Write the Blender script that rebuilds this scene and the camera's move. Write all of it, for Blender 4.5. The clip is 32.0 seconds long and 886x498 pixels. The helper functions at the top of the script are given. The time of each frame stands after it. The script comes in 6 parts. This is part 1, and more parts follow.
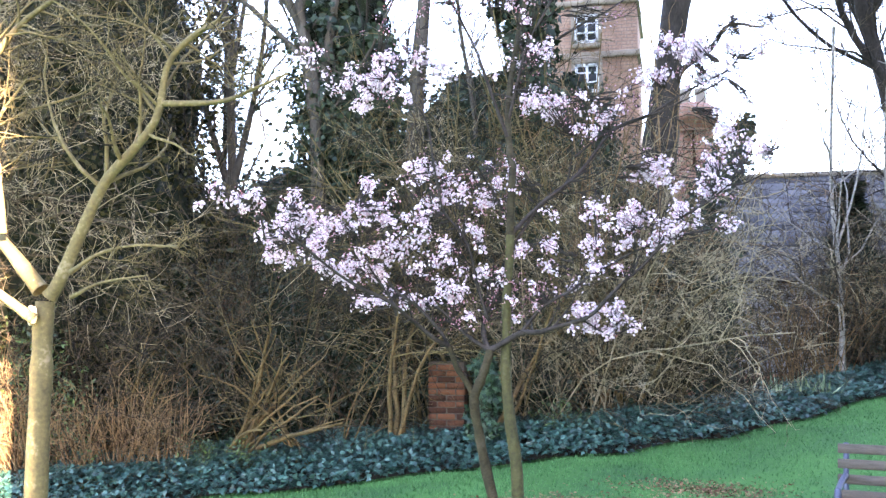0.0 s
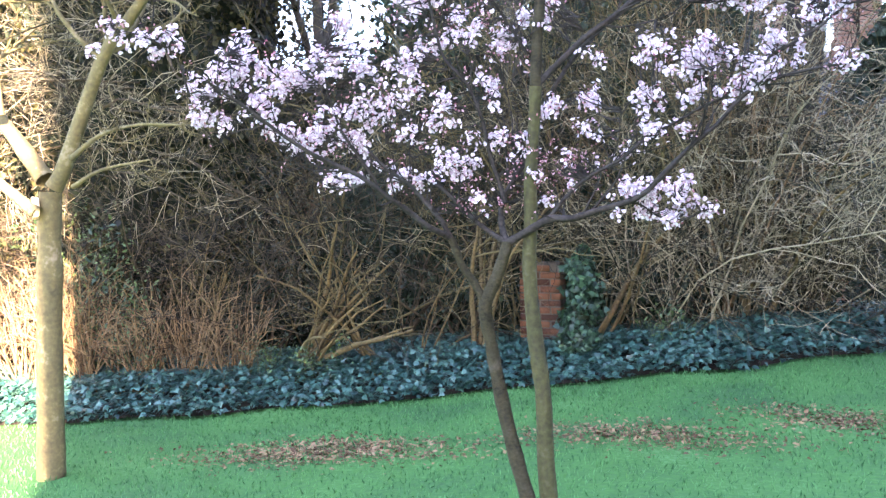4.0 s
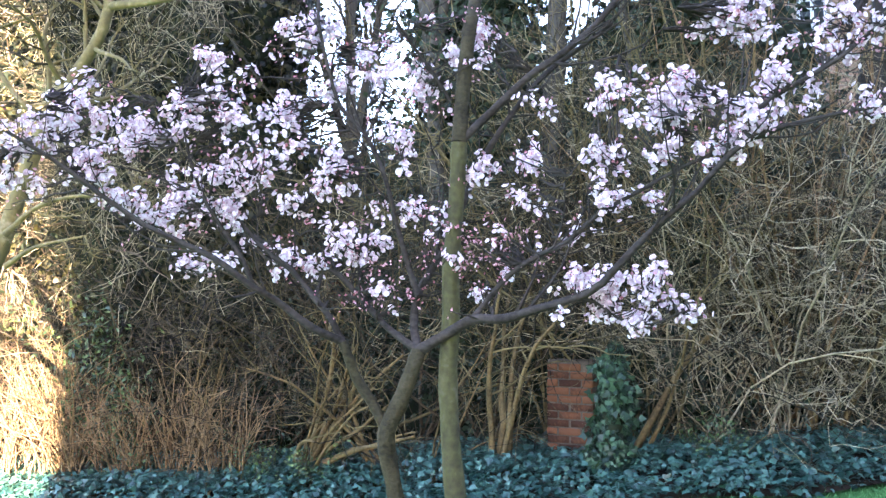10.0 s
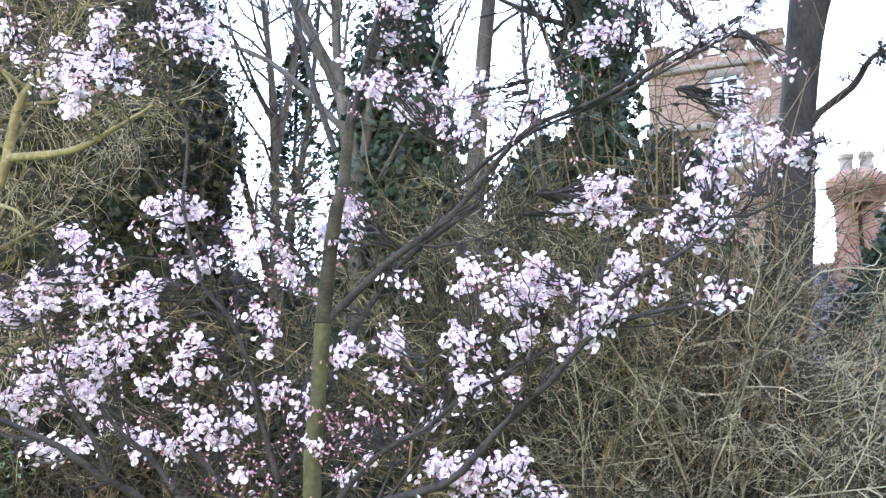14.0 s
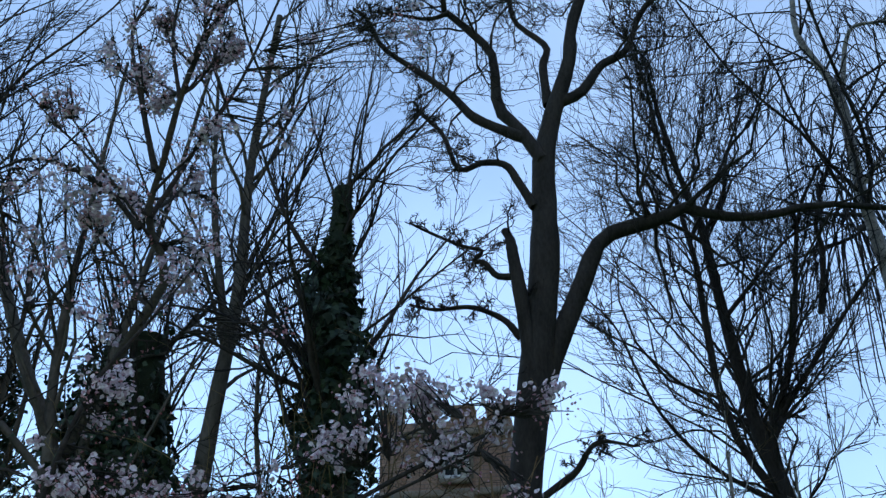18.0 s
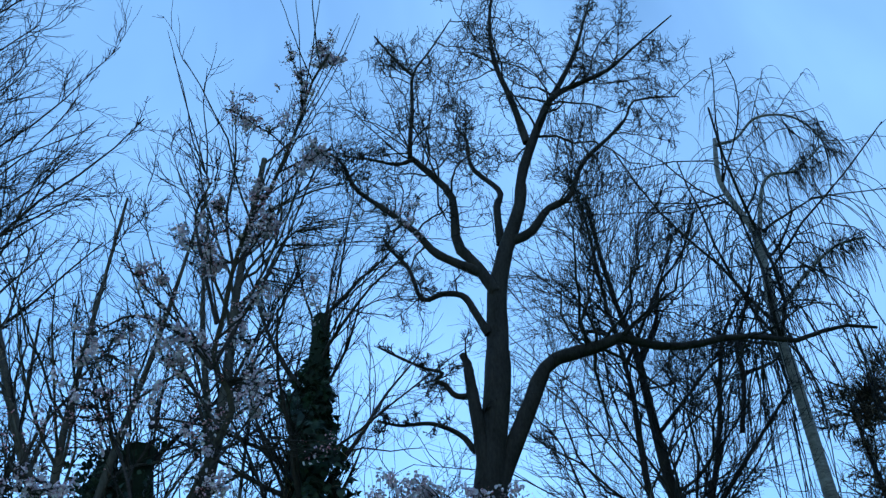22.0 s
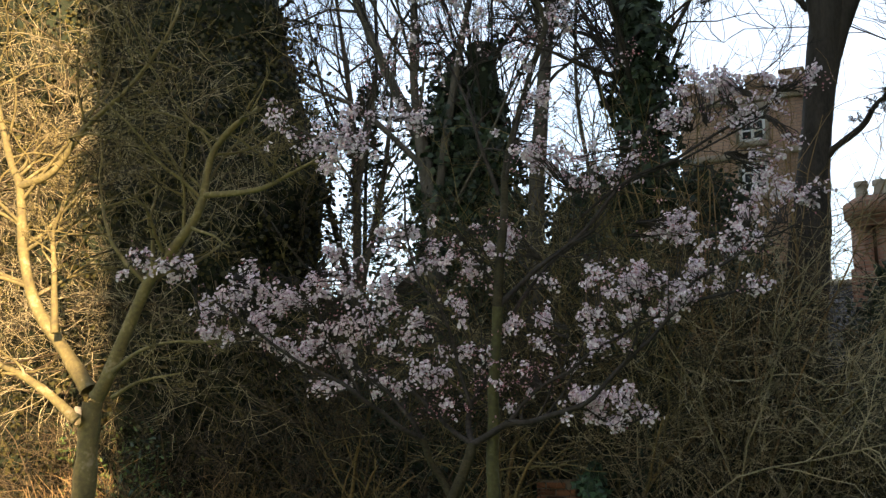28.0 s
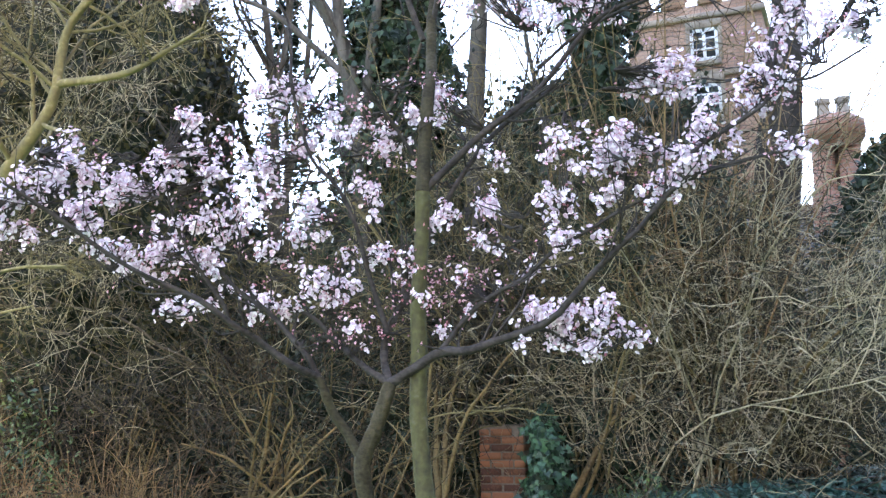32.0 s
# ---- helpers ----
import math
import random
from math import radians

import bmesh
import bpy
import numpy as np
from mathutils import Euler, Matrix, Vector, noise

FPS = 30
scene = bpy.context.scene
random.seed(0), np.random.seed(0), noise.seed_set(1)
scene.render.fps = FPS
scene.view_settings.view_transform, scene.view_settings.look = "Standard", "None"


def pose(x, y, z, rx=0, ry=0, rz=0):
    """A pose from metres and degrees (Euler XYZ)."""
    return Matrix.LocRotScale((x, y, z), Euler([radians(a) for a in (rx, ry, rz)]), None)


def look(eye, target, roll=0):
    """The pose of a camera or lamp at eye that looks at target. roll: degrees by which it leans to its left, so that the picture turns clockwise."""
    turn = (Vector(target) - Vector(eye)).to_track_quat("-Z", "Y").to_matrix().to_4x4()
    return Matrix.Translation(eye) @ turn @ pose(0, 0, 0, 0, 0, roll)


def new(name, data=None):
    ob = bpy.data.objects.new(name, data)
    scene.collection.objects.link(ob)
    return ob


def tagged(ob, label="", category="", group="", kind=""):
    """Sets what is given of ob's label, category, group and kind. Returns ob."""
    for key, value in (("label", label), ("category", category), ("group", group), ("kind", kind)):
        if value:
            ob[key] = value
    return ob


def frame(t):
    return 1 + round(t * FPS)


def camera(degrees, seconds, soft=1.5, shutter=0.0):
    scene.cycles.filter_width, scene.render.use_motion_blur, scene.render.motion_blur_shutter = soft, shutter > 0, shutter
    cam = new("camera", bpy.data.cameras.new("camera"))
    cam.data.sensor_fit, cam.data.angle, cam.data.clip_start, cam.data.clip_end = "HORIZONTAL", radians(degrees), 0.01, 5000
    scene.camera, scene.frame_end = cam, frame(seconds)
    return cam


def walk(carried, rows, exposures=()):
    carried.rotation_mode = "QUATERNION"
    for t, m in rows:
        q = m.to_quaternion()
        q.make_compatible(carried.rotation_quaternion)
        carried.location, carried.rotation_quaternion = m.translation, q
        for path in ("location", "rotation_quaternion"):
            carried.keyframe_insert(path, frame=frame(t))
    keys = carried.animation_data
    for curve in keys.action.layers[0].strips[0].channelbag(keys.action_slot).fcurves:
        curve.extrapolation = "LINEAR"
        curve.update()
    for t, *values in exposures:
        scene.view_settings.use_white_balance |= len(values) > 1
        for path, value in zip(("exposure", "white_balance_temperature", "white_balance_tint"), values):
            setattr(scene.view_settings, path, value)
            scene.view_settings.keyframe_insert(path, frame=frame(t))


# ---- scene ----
# ---- camera and its walk ----
cam = camera(48.0, 32.0, soft=1.4)


def row(t, x, y, z, yaw, pitch, roll):
    """A row of the walk: seconds, place, then heading clockwise from +y, tilt and lean in degrees."""
    a, b = radians(yaw), radians(pitch)
    way = Vector((math.sin(a) * math.cos(b), math.cos(a) * math.cos(b), math.sin(b)))
    eye = Vector((x, y, z))
    return t, look(eye, eye + way, roll)


ROWS = [
    (0, 0.214, -0.707, 1.676, -13.16, 3.67, -0.45), (0.5, 0.323, -0.495, 1.660, -12.59, 2.98, -0.85),
    (1, 0.402, -0.275, 1.655, -14.36, 1.52, -0.86), (1.5, 0.473, -0.027, 1.638, -15.91, 0.41, -0.81),
    (2, 0.563, 0.272, 1.620, -18.21, -0.51, -0.70), (2.5, 0.570, 0.577, 1.602, -19.72, -1.15, -0.77),
    (3, 0.544, 0.815, 1.593, -21.21, -1.69, -0.85), (3.5, 0.556, 1.024, 1.583, -22.73, -1.88, -0.93),
    (5.5, 0.645, 1.028, 1.494, -21.42, 0.60, 0.06), (6, 0.703, 1.114, 1.496, -22.82, 2.55, 0.23),
    (6.5, 0.750, 1.221, 1.497, -24.07, 4.39, 0.16), (7, 0.830, 1.392, 1.496, -25.53, 6.46, 0.30),
    (7.5, 0.914, 1.675, 1.511, -27.67, 7.30, 1.20), (8, 0.829, 2.079, 1.577, -27.39, 4.31, 1.03),
    (8.5, 0.765, 2.320, 1.620, -27.03, 4.32, 0.54), (9, 0.755, 2.390, 1.620, -27.63, 4.05, 0.44),
    (9.5, 0.763, 2.394, 1.612, -27.84, 3.59, 0.35), (10, 0.753, 2.385, 1.604, -27.72, 3.11, 0.27),
    (10.5, 0.737, 2.372, 1.593, -27.50, 2.84, 0.04), (11, 0.733, 2.368, 1.585, -27.24, 2.44, 0.07),
    (11.5, 0.745, 2.366, 1.586, -26.96, 2.11, 0.11), (12, 0.761, 2.367, 1.606, -26.37, 2.38, 0.06),
    (12.5, 0.787, 2.375, 1.647, -25.74, 3.20, 0.07), (13, 0.839, 2.397, 1.703, -25.18, 4.91, 0.23),
    (13.5, 0.889, 2.437, 1.762, -24.52, 7.24, 0.26), (14, 1.002, 2.506, 1.827, -24.53, 9.85, -0.13),
    (14.5, 0.991, 2.514, 1.850, -22.37, 12.96, -0.22), (15, 1.045, 2.530, 1.876, -21.35, 16.07, -0.34),
    (15.5, 1.020, 2.505, 1.894, -18.77, 18.91, -0.59), (17.5, 0.947, 2.808, 2.096, -10.47, 27.66, -0.16),
    (18, 0.927, 2.756, 2.143, -8.43, 29.40, -0.67), (18.5, 0.854, 2.708, 2.198, -7.82, 31.19, -0.61),
    (19, 0.717, 2.636, 2.265, -5.51, 31.21, -1.90), (19.5, 0.648, 2.596, 2.317, -5.63, 32.67, -1.70),
    (20, 0.658, 2.553, 2.338, -5.77, 34.85, -1.59), (20.5, 0.732, 2.439, 2.292, -6.04, 37.00, -1.52),
    (21, 0.825, 2.186, 2.136, -5.98, 38.68, -1.71), (21.5, 0.873, 1.733, 1.838, -4.92, 37.93, -2.00),
    (22, 0.880, 1.214, 1.476, -4.63, 35.67, -1.68), (22.5, 0.938, 0.995, 1.331, -6.79, 35.54, -0.44),
    (23, 0.992, 0.971, 1.303, -9.65, 35.49, 0.75), (23.5, 0.998, 1.003, 1.310, -14.16, 35.08, 2.17),
    (24, 0.995, 1.024, 1.325, -19.19, 34.41, 3.93), (24.5, 0.976, 1.034, 1.332, -22.55, 33.91, 5.01),
    (26.5, 1.443, 0.487, 1.411, -26.73, 24.93, 0.23), (27, 1.424, 0.512, 1.439, -26.65, 19.85, -0.01),
    (27.5, 1.374, 0.541, 1.447, -26.56, 15.34, 0.01), (28, 1.246, 0.580, 1.430, -25.89, 11.24, -0.11),
    (28.5, 1.155, 0.711, 1.426, -25.95, 8.50, -0.42), (29, 1.106, 0.970, 1.421, -26.71, 7.35, -0.19),
    (29.5, 1.087, 1.296, 1.417, -27.52, 8.14, 0.06), (30, 0.988, 1.467, 1.401, -26.56, 8.09, -0.56),
    (30.5, 0.908, 1.621, 1.408, -25.51, 7.57, -0.97), (31, 0.890, 1.804, 1.404, -24.56, 7.51, -1.11),
    (31.5, 0.847, 1.936, 1.410, -23.65, 7.8, -1.30), (32, 0.692, 2.033, 1.403, -22.42, 8.2, -1.53),
]
walk(cam, [row(*r) for r in ROWS], exposures=[
    (0.0, 4.5, 6750, 31), (2.0, 4.75, 6650, 33), (3.0, 4.6, 6600, 33), (6.0, 4.6, 6200, 31), (7.0, 4.5, 6200, 28), (8.0, 3.7, 5900, 31), (9.5, 4.35, 6200, 28), (12.0, 4.68, 6550, 28), (14.0, 4.65, 6750, 30), (15.5, 4.15, 6900, 29),
    (17.2, 1.75, 6200, 13), (18.0, 1.57, 6000, 12), (19.0, 1.43, 5800, 11), (22.0, 1.45, 4900, 0), (23.0, 1.5, 4900, -2), (24.5, 1.2, 6000, 6),
    (27.0, 1.42, 8400, 18), (28.0, 2.2, 8600, 18), (29.0, 3.58, 6700, 20), (30.0, 4.3, 6600, 25), (31.0, 4.6, 6700, 26), (32.0, 4.3, 6800, 27)])

# ---- world and sun ----
SUN_EL, SUN_AZ = radians(13), math.atan2(0.625, -0.781)
world = bpy.data.worlds.new("sky")
scene.world = world
world.use_nodes = True
wn, wl = world.node_tree.nodes, world.node_tree.links
sky = wn.new("ShaderNodeTexSky")
sky.sky_type, sky.sun_disc = "NISHITA", False
sky.sun_elevation, sky.sun_rotation = SUN_EL, SUN_AZ
sky.air_density, sky.dust_density, sky.ozone_density = 1.0, 0.3, 2.5
co = wn.new("ShaderNodeTexCoord")
cl = wn.new("ShaderNodeTexNoise")
cl.inputs["Scale"].default_value, cl.inputs["Detail"].default_value, cl.inputs["Distortion"].default_value = 1.7, 5, 0.6
ramp = wn.new("ShaderNodeValToRGB")
ramp.color_ramp.elements[0].position, ramp.color_ramp.elements[1].position = 0.48, 0.85
ramp.color_ramp.elements[0].color, ramp.color_ramp.elements[1].color = (0.16, 0.16, 0.16, 1), (0.42, 0.42, 0.42, 1)
mixc = wn.new("ShaderNodeMix")
mixc.data_type = "RGBA"
mixc.inputs["B"].default_value = (5.6, 7.4, 10.0, 1)
wl.new(co.outputs["Generated"], cl.inputs["Vector"])
wl.new(cl.outputs["Fac"], ramp.inputs["Fac"])
wl.new(ramp.outputs["Color"], mixc.inputs["Factor"])
wl.new(sky.outputs["Color"], mixc.inputs["A"])
wl.new(mixc.outputs["Result"], wn["Background"].inputs["Color"])
wn["Background"].inputs["Strength"].default_value = 0.08
sun = new("sun", bpy.data.lights.new("sun", "SUN"))
sun.data.energy, sun.data.angle, sun.data.color = 5.0, radians(0.5), (1.0, 0.86, 0.62)
sun.matrix_world = look((0, 0, 0), (-0.625 * math.cos(SUN_EL), 0.781 * math.cos(SUN_EL), -math.sin(SUN_EL)))

# ---- materials ----


def mat(name, c1, c2, scale=8.0, rough=0.8, bump=0.2, fine=6.0, island=0.0, rand=0.0, stretch=(1, 1, 1), c3=None, spec=0.3, trans=0.0, brick=None):
    """A surface with colour that varies at two scales, relief, and change from piece to piece."""
    m = bpy.data.materials.new(name)
    m.use_nodes = True
    n, l = m.node_tree.nodes, m.node_tree.links
    b = n["Principled BSDF"]
    b.inputs["Roughness"].default_value = rough
    b.inputs["Specular IOR Level"].default_value = spec
    tc = n.new("ShaderNodeTexCoord")
    mp = n.new("ShaderNodeMapping")
    mp.inputs["Scale"].default_value = stretch
    l.new(tc.outputs["Object"], mp.inputs["Vector"])
    n1 = n.new("ShaderNodeTexNoise")
    n1.inputs["Scale"].default_value, n1.inputs["Detail"].default_value = scale, 4
    n2 = n.new("ShaderNodeTexNoise")
    n2.inputs["Scale"].default_value, n2.inputs["Detail"].default_value = scale * fine, 3
    for k in (n1, n2):
        l.new(mp.outputs["Vector"], k.inputs["Vector"])
    rp = n.new("ShaderNodeValToRGB")
    rp.color_ramp.elements[0].position, rp.color_ramp.elements[1].position = 0.32, 0.68
    rp.color_ramp.elements[0].color, rp.color_ramp.elements[1].color = (*c1, 1), (*c2, 1)
    if c3:
        e = rp.color_ramp.elements.new(0.56)
        e.color = (*c3, 1)
    ad = n.new("ShaderNodeMath")
    ad.operation = "MULTIPLY_ADD"
    ad.inputs[1].default_value = 0.45
    l.new(n2.outputs["Fac"], ad.inputs[0])
    half = n.new("ShaderNodeMath")
    half.operation = "MULTIPLY"
    half.inputs[1].default_value = 0.55
    l.new(n1.outputs["Fac"], half.inputs[0])
    l.new(half.outputs[0], ad.inputs[2])
    fac = ad.outputs[0]
    for src, amount in (("g", island), ("o", rand)):
        if amount:
            s = n.new("ShaderNodeNewGeometry" if src == "g" else "ShaderNodeObjectInfo")
            o = s.outputs["Random Per Island" if src == "g" else "Random"]
            q = n.new("ShaderNodeMath")
            q.operation = "MULTIPLY_ADD"
            q.inputs[1].default_value = amount
            l.new(o, q.inputs[0])
            off = n.new("ShaderNodeMath")
            off.operation = "SUBTRACT"
            off.inputs[1].default_value = amount / 2
            l.new(fac, off.inputs[0])
            l.new(off.outputs[0], q.inputs[2])
            fac = q.outputs[0]
    l.new(fac, rp.inputs["Fac"])
    l.new(rp.outputs["Color"], b.inputs["Base Color"])
    if brick:
        bt = n.new("ShaderNodeTexBrick")
        bt.inputs["Scale"].default_value, bt.inputs["Mortar Size"].default_value = 1.0, 0.006
        bt.inputs["Brick Width"].default_value, bt.inputs["Row Height"].default_value = 0.225, 0.075
        bm2 = n.new("ShaderNodeMapping")
        bm2.inputs["Rotation"].default_value = (radians(-90), 0, 0)
        l.new(tc.outputs["Object"], bm2.inputs["Vector"])
        l.new(bm2.outputs["Vector"], bt.inputs["Vector"])
        l.new(rp.outputs["Color"], bt.inputs["Color1"])
        l.new(rp.outputs["Color"], bt.inputs["Color2"])
        bt.inputs["Mortar"].default_value = (*brick, 1)
        l.new(bt.outputs["Color"], b.inputs["Base Color"])
    if bump:
        bp = n.new("ShaderNodeBump")
        bp.inputs["Strength"].default_value = bump
        bp.inputs["Distance"].default_value = 0.02
        l.new(ad.outputs[0], bp.inputs["Height"])
        l.new(bp.outputs["Normal"], b.inputs["Normal"])
    if trans:
        t = n.new("ShaderNodeBsdfTranslucent")
        l.new(rp.outputs["Color"], t.inputs["Color"])
        mx = n.new("ShaderNodeMixShader")
        mx.inputs[0].default_value = trans
        l.new(b.outputs[0], mx.inputs[1])
        l.new(t.outputs[0], mx.inputs[2])
        l.new(mx.outputs[0], n["Material Output"].inputs["Surface"])
    return m


GRASS = mat("lawn", (0.024, 0.09, 0.028), (0.08, 0.21, 0.065), 0.9, 0.85, 0.6, 30, c3=(0.045, 0.155, 0.03))
BLADE = mat("grass_blade", (0.022, 0.1, 0.03), (0.095, 0.25, 0.08), 0.9, 0.6, 0, island=0.7, trans=0.3)
SOIL = mat("soil", (0.022, 0.015, 0.010), (0.06, 0.04, 0.025), 5, 0.95, 0.8, 9)
LITTER = mat("leaf_litter", (0.10, 0.055, 0.028), (0.30, 0.19, 0.10), 4, 0.9, 0.2, island=0.9)
IVY_GROUND = mat("ground_ivy_leaf", (0.008, 0.040, 0.032), (0.052, 0.128, 0.098), 3, 0.38, 0.1, island=0.8, spec=0.5)
IVY = mat("ivy_leaf", (0.006, 0.008, 0.003), (0.062, 0.054, 0.016), 2, 0.5, 0.1, island=0.8, spec=0.25, trans=0.1)
EVERGREEN = mat("evergreen_leaf", (0.010, 0.022, 0.012), (0.035, 0.055, 0.028), 2, 0.5, 0.1, island=0.8, spec=0.25)
BARK_TRUNK = mat("mossy_cherry_bark", (0.016, 0.012, 0.008), (0.066, 0.051, 0.035), 8, 0.8, 0.7, 7, stretch=(1, 1, 1.5), c3=(0.044, 0.037, 0.019), spec=0.15)
BARK_CHERRY = mat("cherry_bark", (0.014, 0.011, 0.0095), (0.062, 0.051, 0.045), 9, 0.8, 0.6, 6, stretch=(1, 1, 1.5), spec=0.12)
BARK_GREEN = mat("algae_bark", (0.026, 0.022, 0.014), (0.09, 0.081, 0.052), 6, 0.75, 0.7, 7, c3=(0.066, 0.062, 0.023), spec=0.2)
BARK_YOUNG = mat("young_tree_bark", (0.075, 0.058, 0.03), (0.27, 0.21, 0.13), 5, 0.8, 0.5, 6, c3=(0.155, 0.122, 0.05))
HAZEL = mat("hazel_bark", (0.04, 0.024, 0.009), (0.215, 0.145, 0.056), 6, 0.75, 0.4, 6)
BARK_DARK = mat("dark_bark", (0.016, 0.013, 0.011), (0.055, 0.045, 0.038), 5, 0.95, 0.8, 7, stretch=(1, 1, 0.4))
BARK_GREY = mat("grey_bark", (0.042, 0.035, 0.028), (0.11, 0.096, 0.078), 5, 0.85, 0.6, 7, stretch=(1, 1, 0.4))
BIRCH = mat("birch_bark", (0.10, 0.085, 0.075), (0.42, 0.38, 0.33), 6, 0.6, 0.3, 5, stretch=(1, 1, 4))
TWIG = mat("twig_bark", (0.012, 0.008, 0.005), (0.105, 0.074, 0.041), 3, 0.85, 0, island=0.9)
TWIG_PALE = mat("pale_twig", (0.03, 0.024, 0.014), (0.37, 0.298, 0.182), 3, 0.85, 0, island=0.9)
TWIG_OLIVE = mat("olive_twig", (0.018, 0.014, 0.006), (0.165, 0.125, 0.052), 3, 0.85, 0, island=0.9)
TWIG_TAN = mat("dead_stalk", (0.06, 0.035, 0.016), (0.255, 0.16, 0.078), 3, 0.85, 0, island=0.9)
TWIG_DARK = mat("dark_twig", (0.008, 0.006, 0.0055), (0.03, 0.024, 0.02), 3, 0.85, 0, island=0.9)
PETAL = mat("petal", (0.60, 0.44, 0.51), (0.90, 0.82, 0.86), 30, 0.6, 0, island=0.9, trans=0.35)
BUD = mat("bud", (0.36, 0.13, 0.155), (0.74, 0.45, 0.51), 30, 0.6, 0, island=0.9, trans=0.2)
BRICK = mat("tower_brick", (0.24, 0.125, 0.075), (0.46, 0.29, 0.19), 3, 0.9, 0.4, 8, brick=(0.2, 0.15, 0.11))
BRICK_RED = mat("red_brick", (0.30, 0.13, 0.09), (0.50, 0.27, 0.19), 5, 0.9, 0.4, 8, brick=(0.3, 0.25, 0.2))
BRICK_WALL = mat("garden_brick", (0.06, 0.028, 0.016), (0.16, 0.07, 0.038), 4, 0.95, 0.4, 8, rand=0.6)
MORTAR = mat("mortar", (0.06, 0.045, 0.03), (0.12, 0.09, 0.065), 9, 0.95, 0.5)
STONE = mat("dressed_stone", (0.22, 0.17, 0.12), (0.40, 0.33, 0.25), 4, 0.9, 0.3)
SLATE = mat("slate", (0.075, 0.075, 0.085), (0.17, 0.165, 0.175), 5, 0.7, 0.3, rand=0.5)
CLAY = mat("chimney_pot", (0.34, 0.27, 0.21), (0.52, 0.44, 0.36), 7, 0.85, 0.2)
RENDERED = mat("grey_render", (0.22, 0.21, 0.21), (0.36, 0.34, 0.34), 3, 0.95, 0.3, 9)
PAINT = mat("white_paint", (0.70, 0.69, 0.66), (0.82, 0.81, 0.79), 6, 0.5, 0.05)
PANE = mat("window_glass", (0.03, 0.035, 0.04), (0.06, 0.065, 0.07), 3, 0.06, 0, spec=0.8)
IRON = mat("blue_iron", (0.03, 0.035, 0.06), (0.07, 0.085, 0.15), 9, 0.45, 0.1, spec=0.5)
SLAT = mat("bench_slat", (0.05, 0.04, 0.032), (0.12, 0.095, 0.075), 7, 0.7, 0.3, stretch=(1, 8, 8))
SPEAR = mat("spear_leaf", (0.09, 0.14, 0.07), (0.32, 0.38, 0.24), 3, 0.5, 0, island=0.8)
LAUREL = mat("laurel_leaf", (0.016, 0.04, 0.012), (0.085, 0.13, 0.032), 3, 0.4, 0.1, island=0.8, spec=0.5)
IVY_STUMP = mat("stump_ivy_leaf", (0.010, 0.032, 0.018), (0.042, 0.092, 0.045), 3, 0.45, 0.1, island=0.8, spec=0.4)
SHRUB_LEAF = mat("shrub_leaf", (0.016, 0.022, 0.013), (0.06, 0.07, 0.045), 3, 0.5, 0, island=0.8)

# ---- tools for meshes ----
rng = np.random.default_rng(7)


def unit(v):
    return v / np.maximum(np.linalg.norm(v, axis=-1, keepdims=True), 1e-9)


def mesh_of(name, V, faces, material, smooth=False):
    """A mesh from arrays: V (n, 3), faces a list of index arrays (m, 3) or (m, 4)."""
    me = bpy.data.meshes.new(name)
    V = np.asarray(V, dtype=np.float32)
    faces = [np.asarray(f, dtype=np.int32) for f in faces if len(f)]
    me.vertices.add(len(V))
    me.vertices.foreach_set("co", V.ravel())
    count = sum(len(f) for f in faces)
    idx = np.concatenate([f.ravel() for f in faces])
    size = np.concatenate([np.full(len(f), f.shape[1], dtype=np.int32) for f in faces])
    me.loops.add(len(idx))
    me.loops.foreach_set("vertex_index", idx)
    me.polygons.add(count)
    me.polygons.foreach_set("loop_start", np.concatenate([[0], np.cumsum(size)[:-1]]).astype(np.int32))
    if smooth:
        me.polygons.foreach_set("use_smooth", np.ones(count, dtype=bool))
    me.materials.append(material)
    me.update(calc_edges=True)
    me.validate()
    return me


def soup(parts):
    """Joins (V, faces) pairs."""
    V, F, n = [], [], 0
    for v, f in parts:
        V.append(v)
        F.append(np.asarray(f) + n)
        n += len(v)
    return np.concatenate(V), F


def tubes(pts, rad, sides=4):
    """Tubes along polylines: pts (B, K, 3), rad (B, K)."""
    pts, rad = np.asarray(pts, float), np.asarray(rad, float)
    B, K, _ = pts.shape
    tan = unit(np.gradient(pts, axis=1))
    mean = unit(pts[:, -1] - pts[:, 0])
    ref = np.where(np.abs(mean[:, 2:3]) > 0.8, np.array([[1.0, 0.2, 0]]), np.array([[0, 0.1, 1.0]]))[:, None, :]
    n1 = unit(ref - (ref * tan).sum(-1, keepdims=True) * tan)
    n2 = np.cross(tan, n1)
    a = np.arange(sides) * 2 * np.pi / sides
    ring = pts[:, :, None, :] + rad[:, :, None, None] * (np.cos(a)[None, None, :, None] * n1[:, :, None, :] + np.sin(a)[None, None, :, None] * n2[:, :, None, :])
    V = ring.reshape(-1, 3)
    b, k, s = np.meshgrid(np.arange(B), np.arange(K - 1), np.arange(sides), indexing="ij")
    i0 = (b * K + k) * sides + s
    i1 = (b * K + k) * sides + (s + 1) % sides
    F = np.stack([i0, i1, i1 + sides, i0 + sides], -1).reshape(-1, 4)
    return V, F


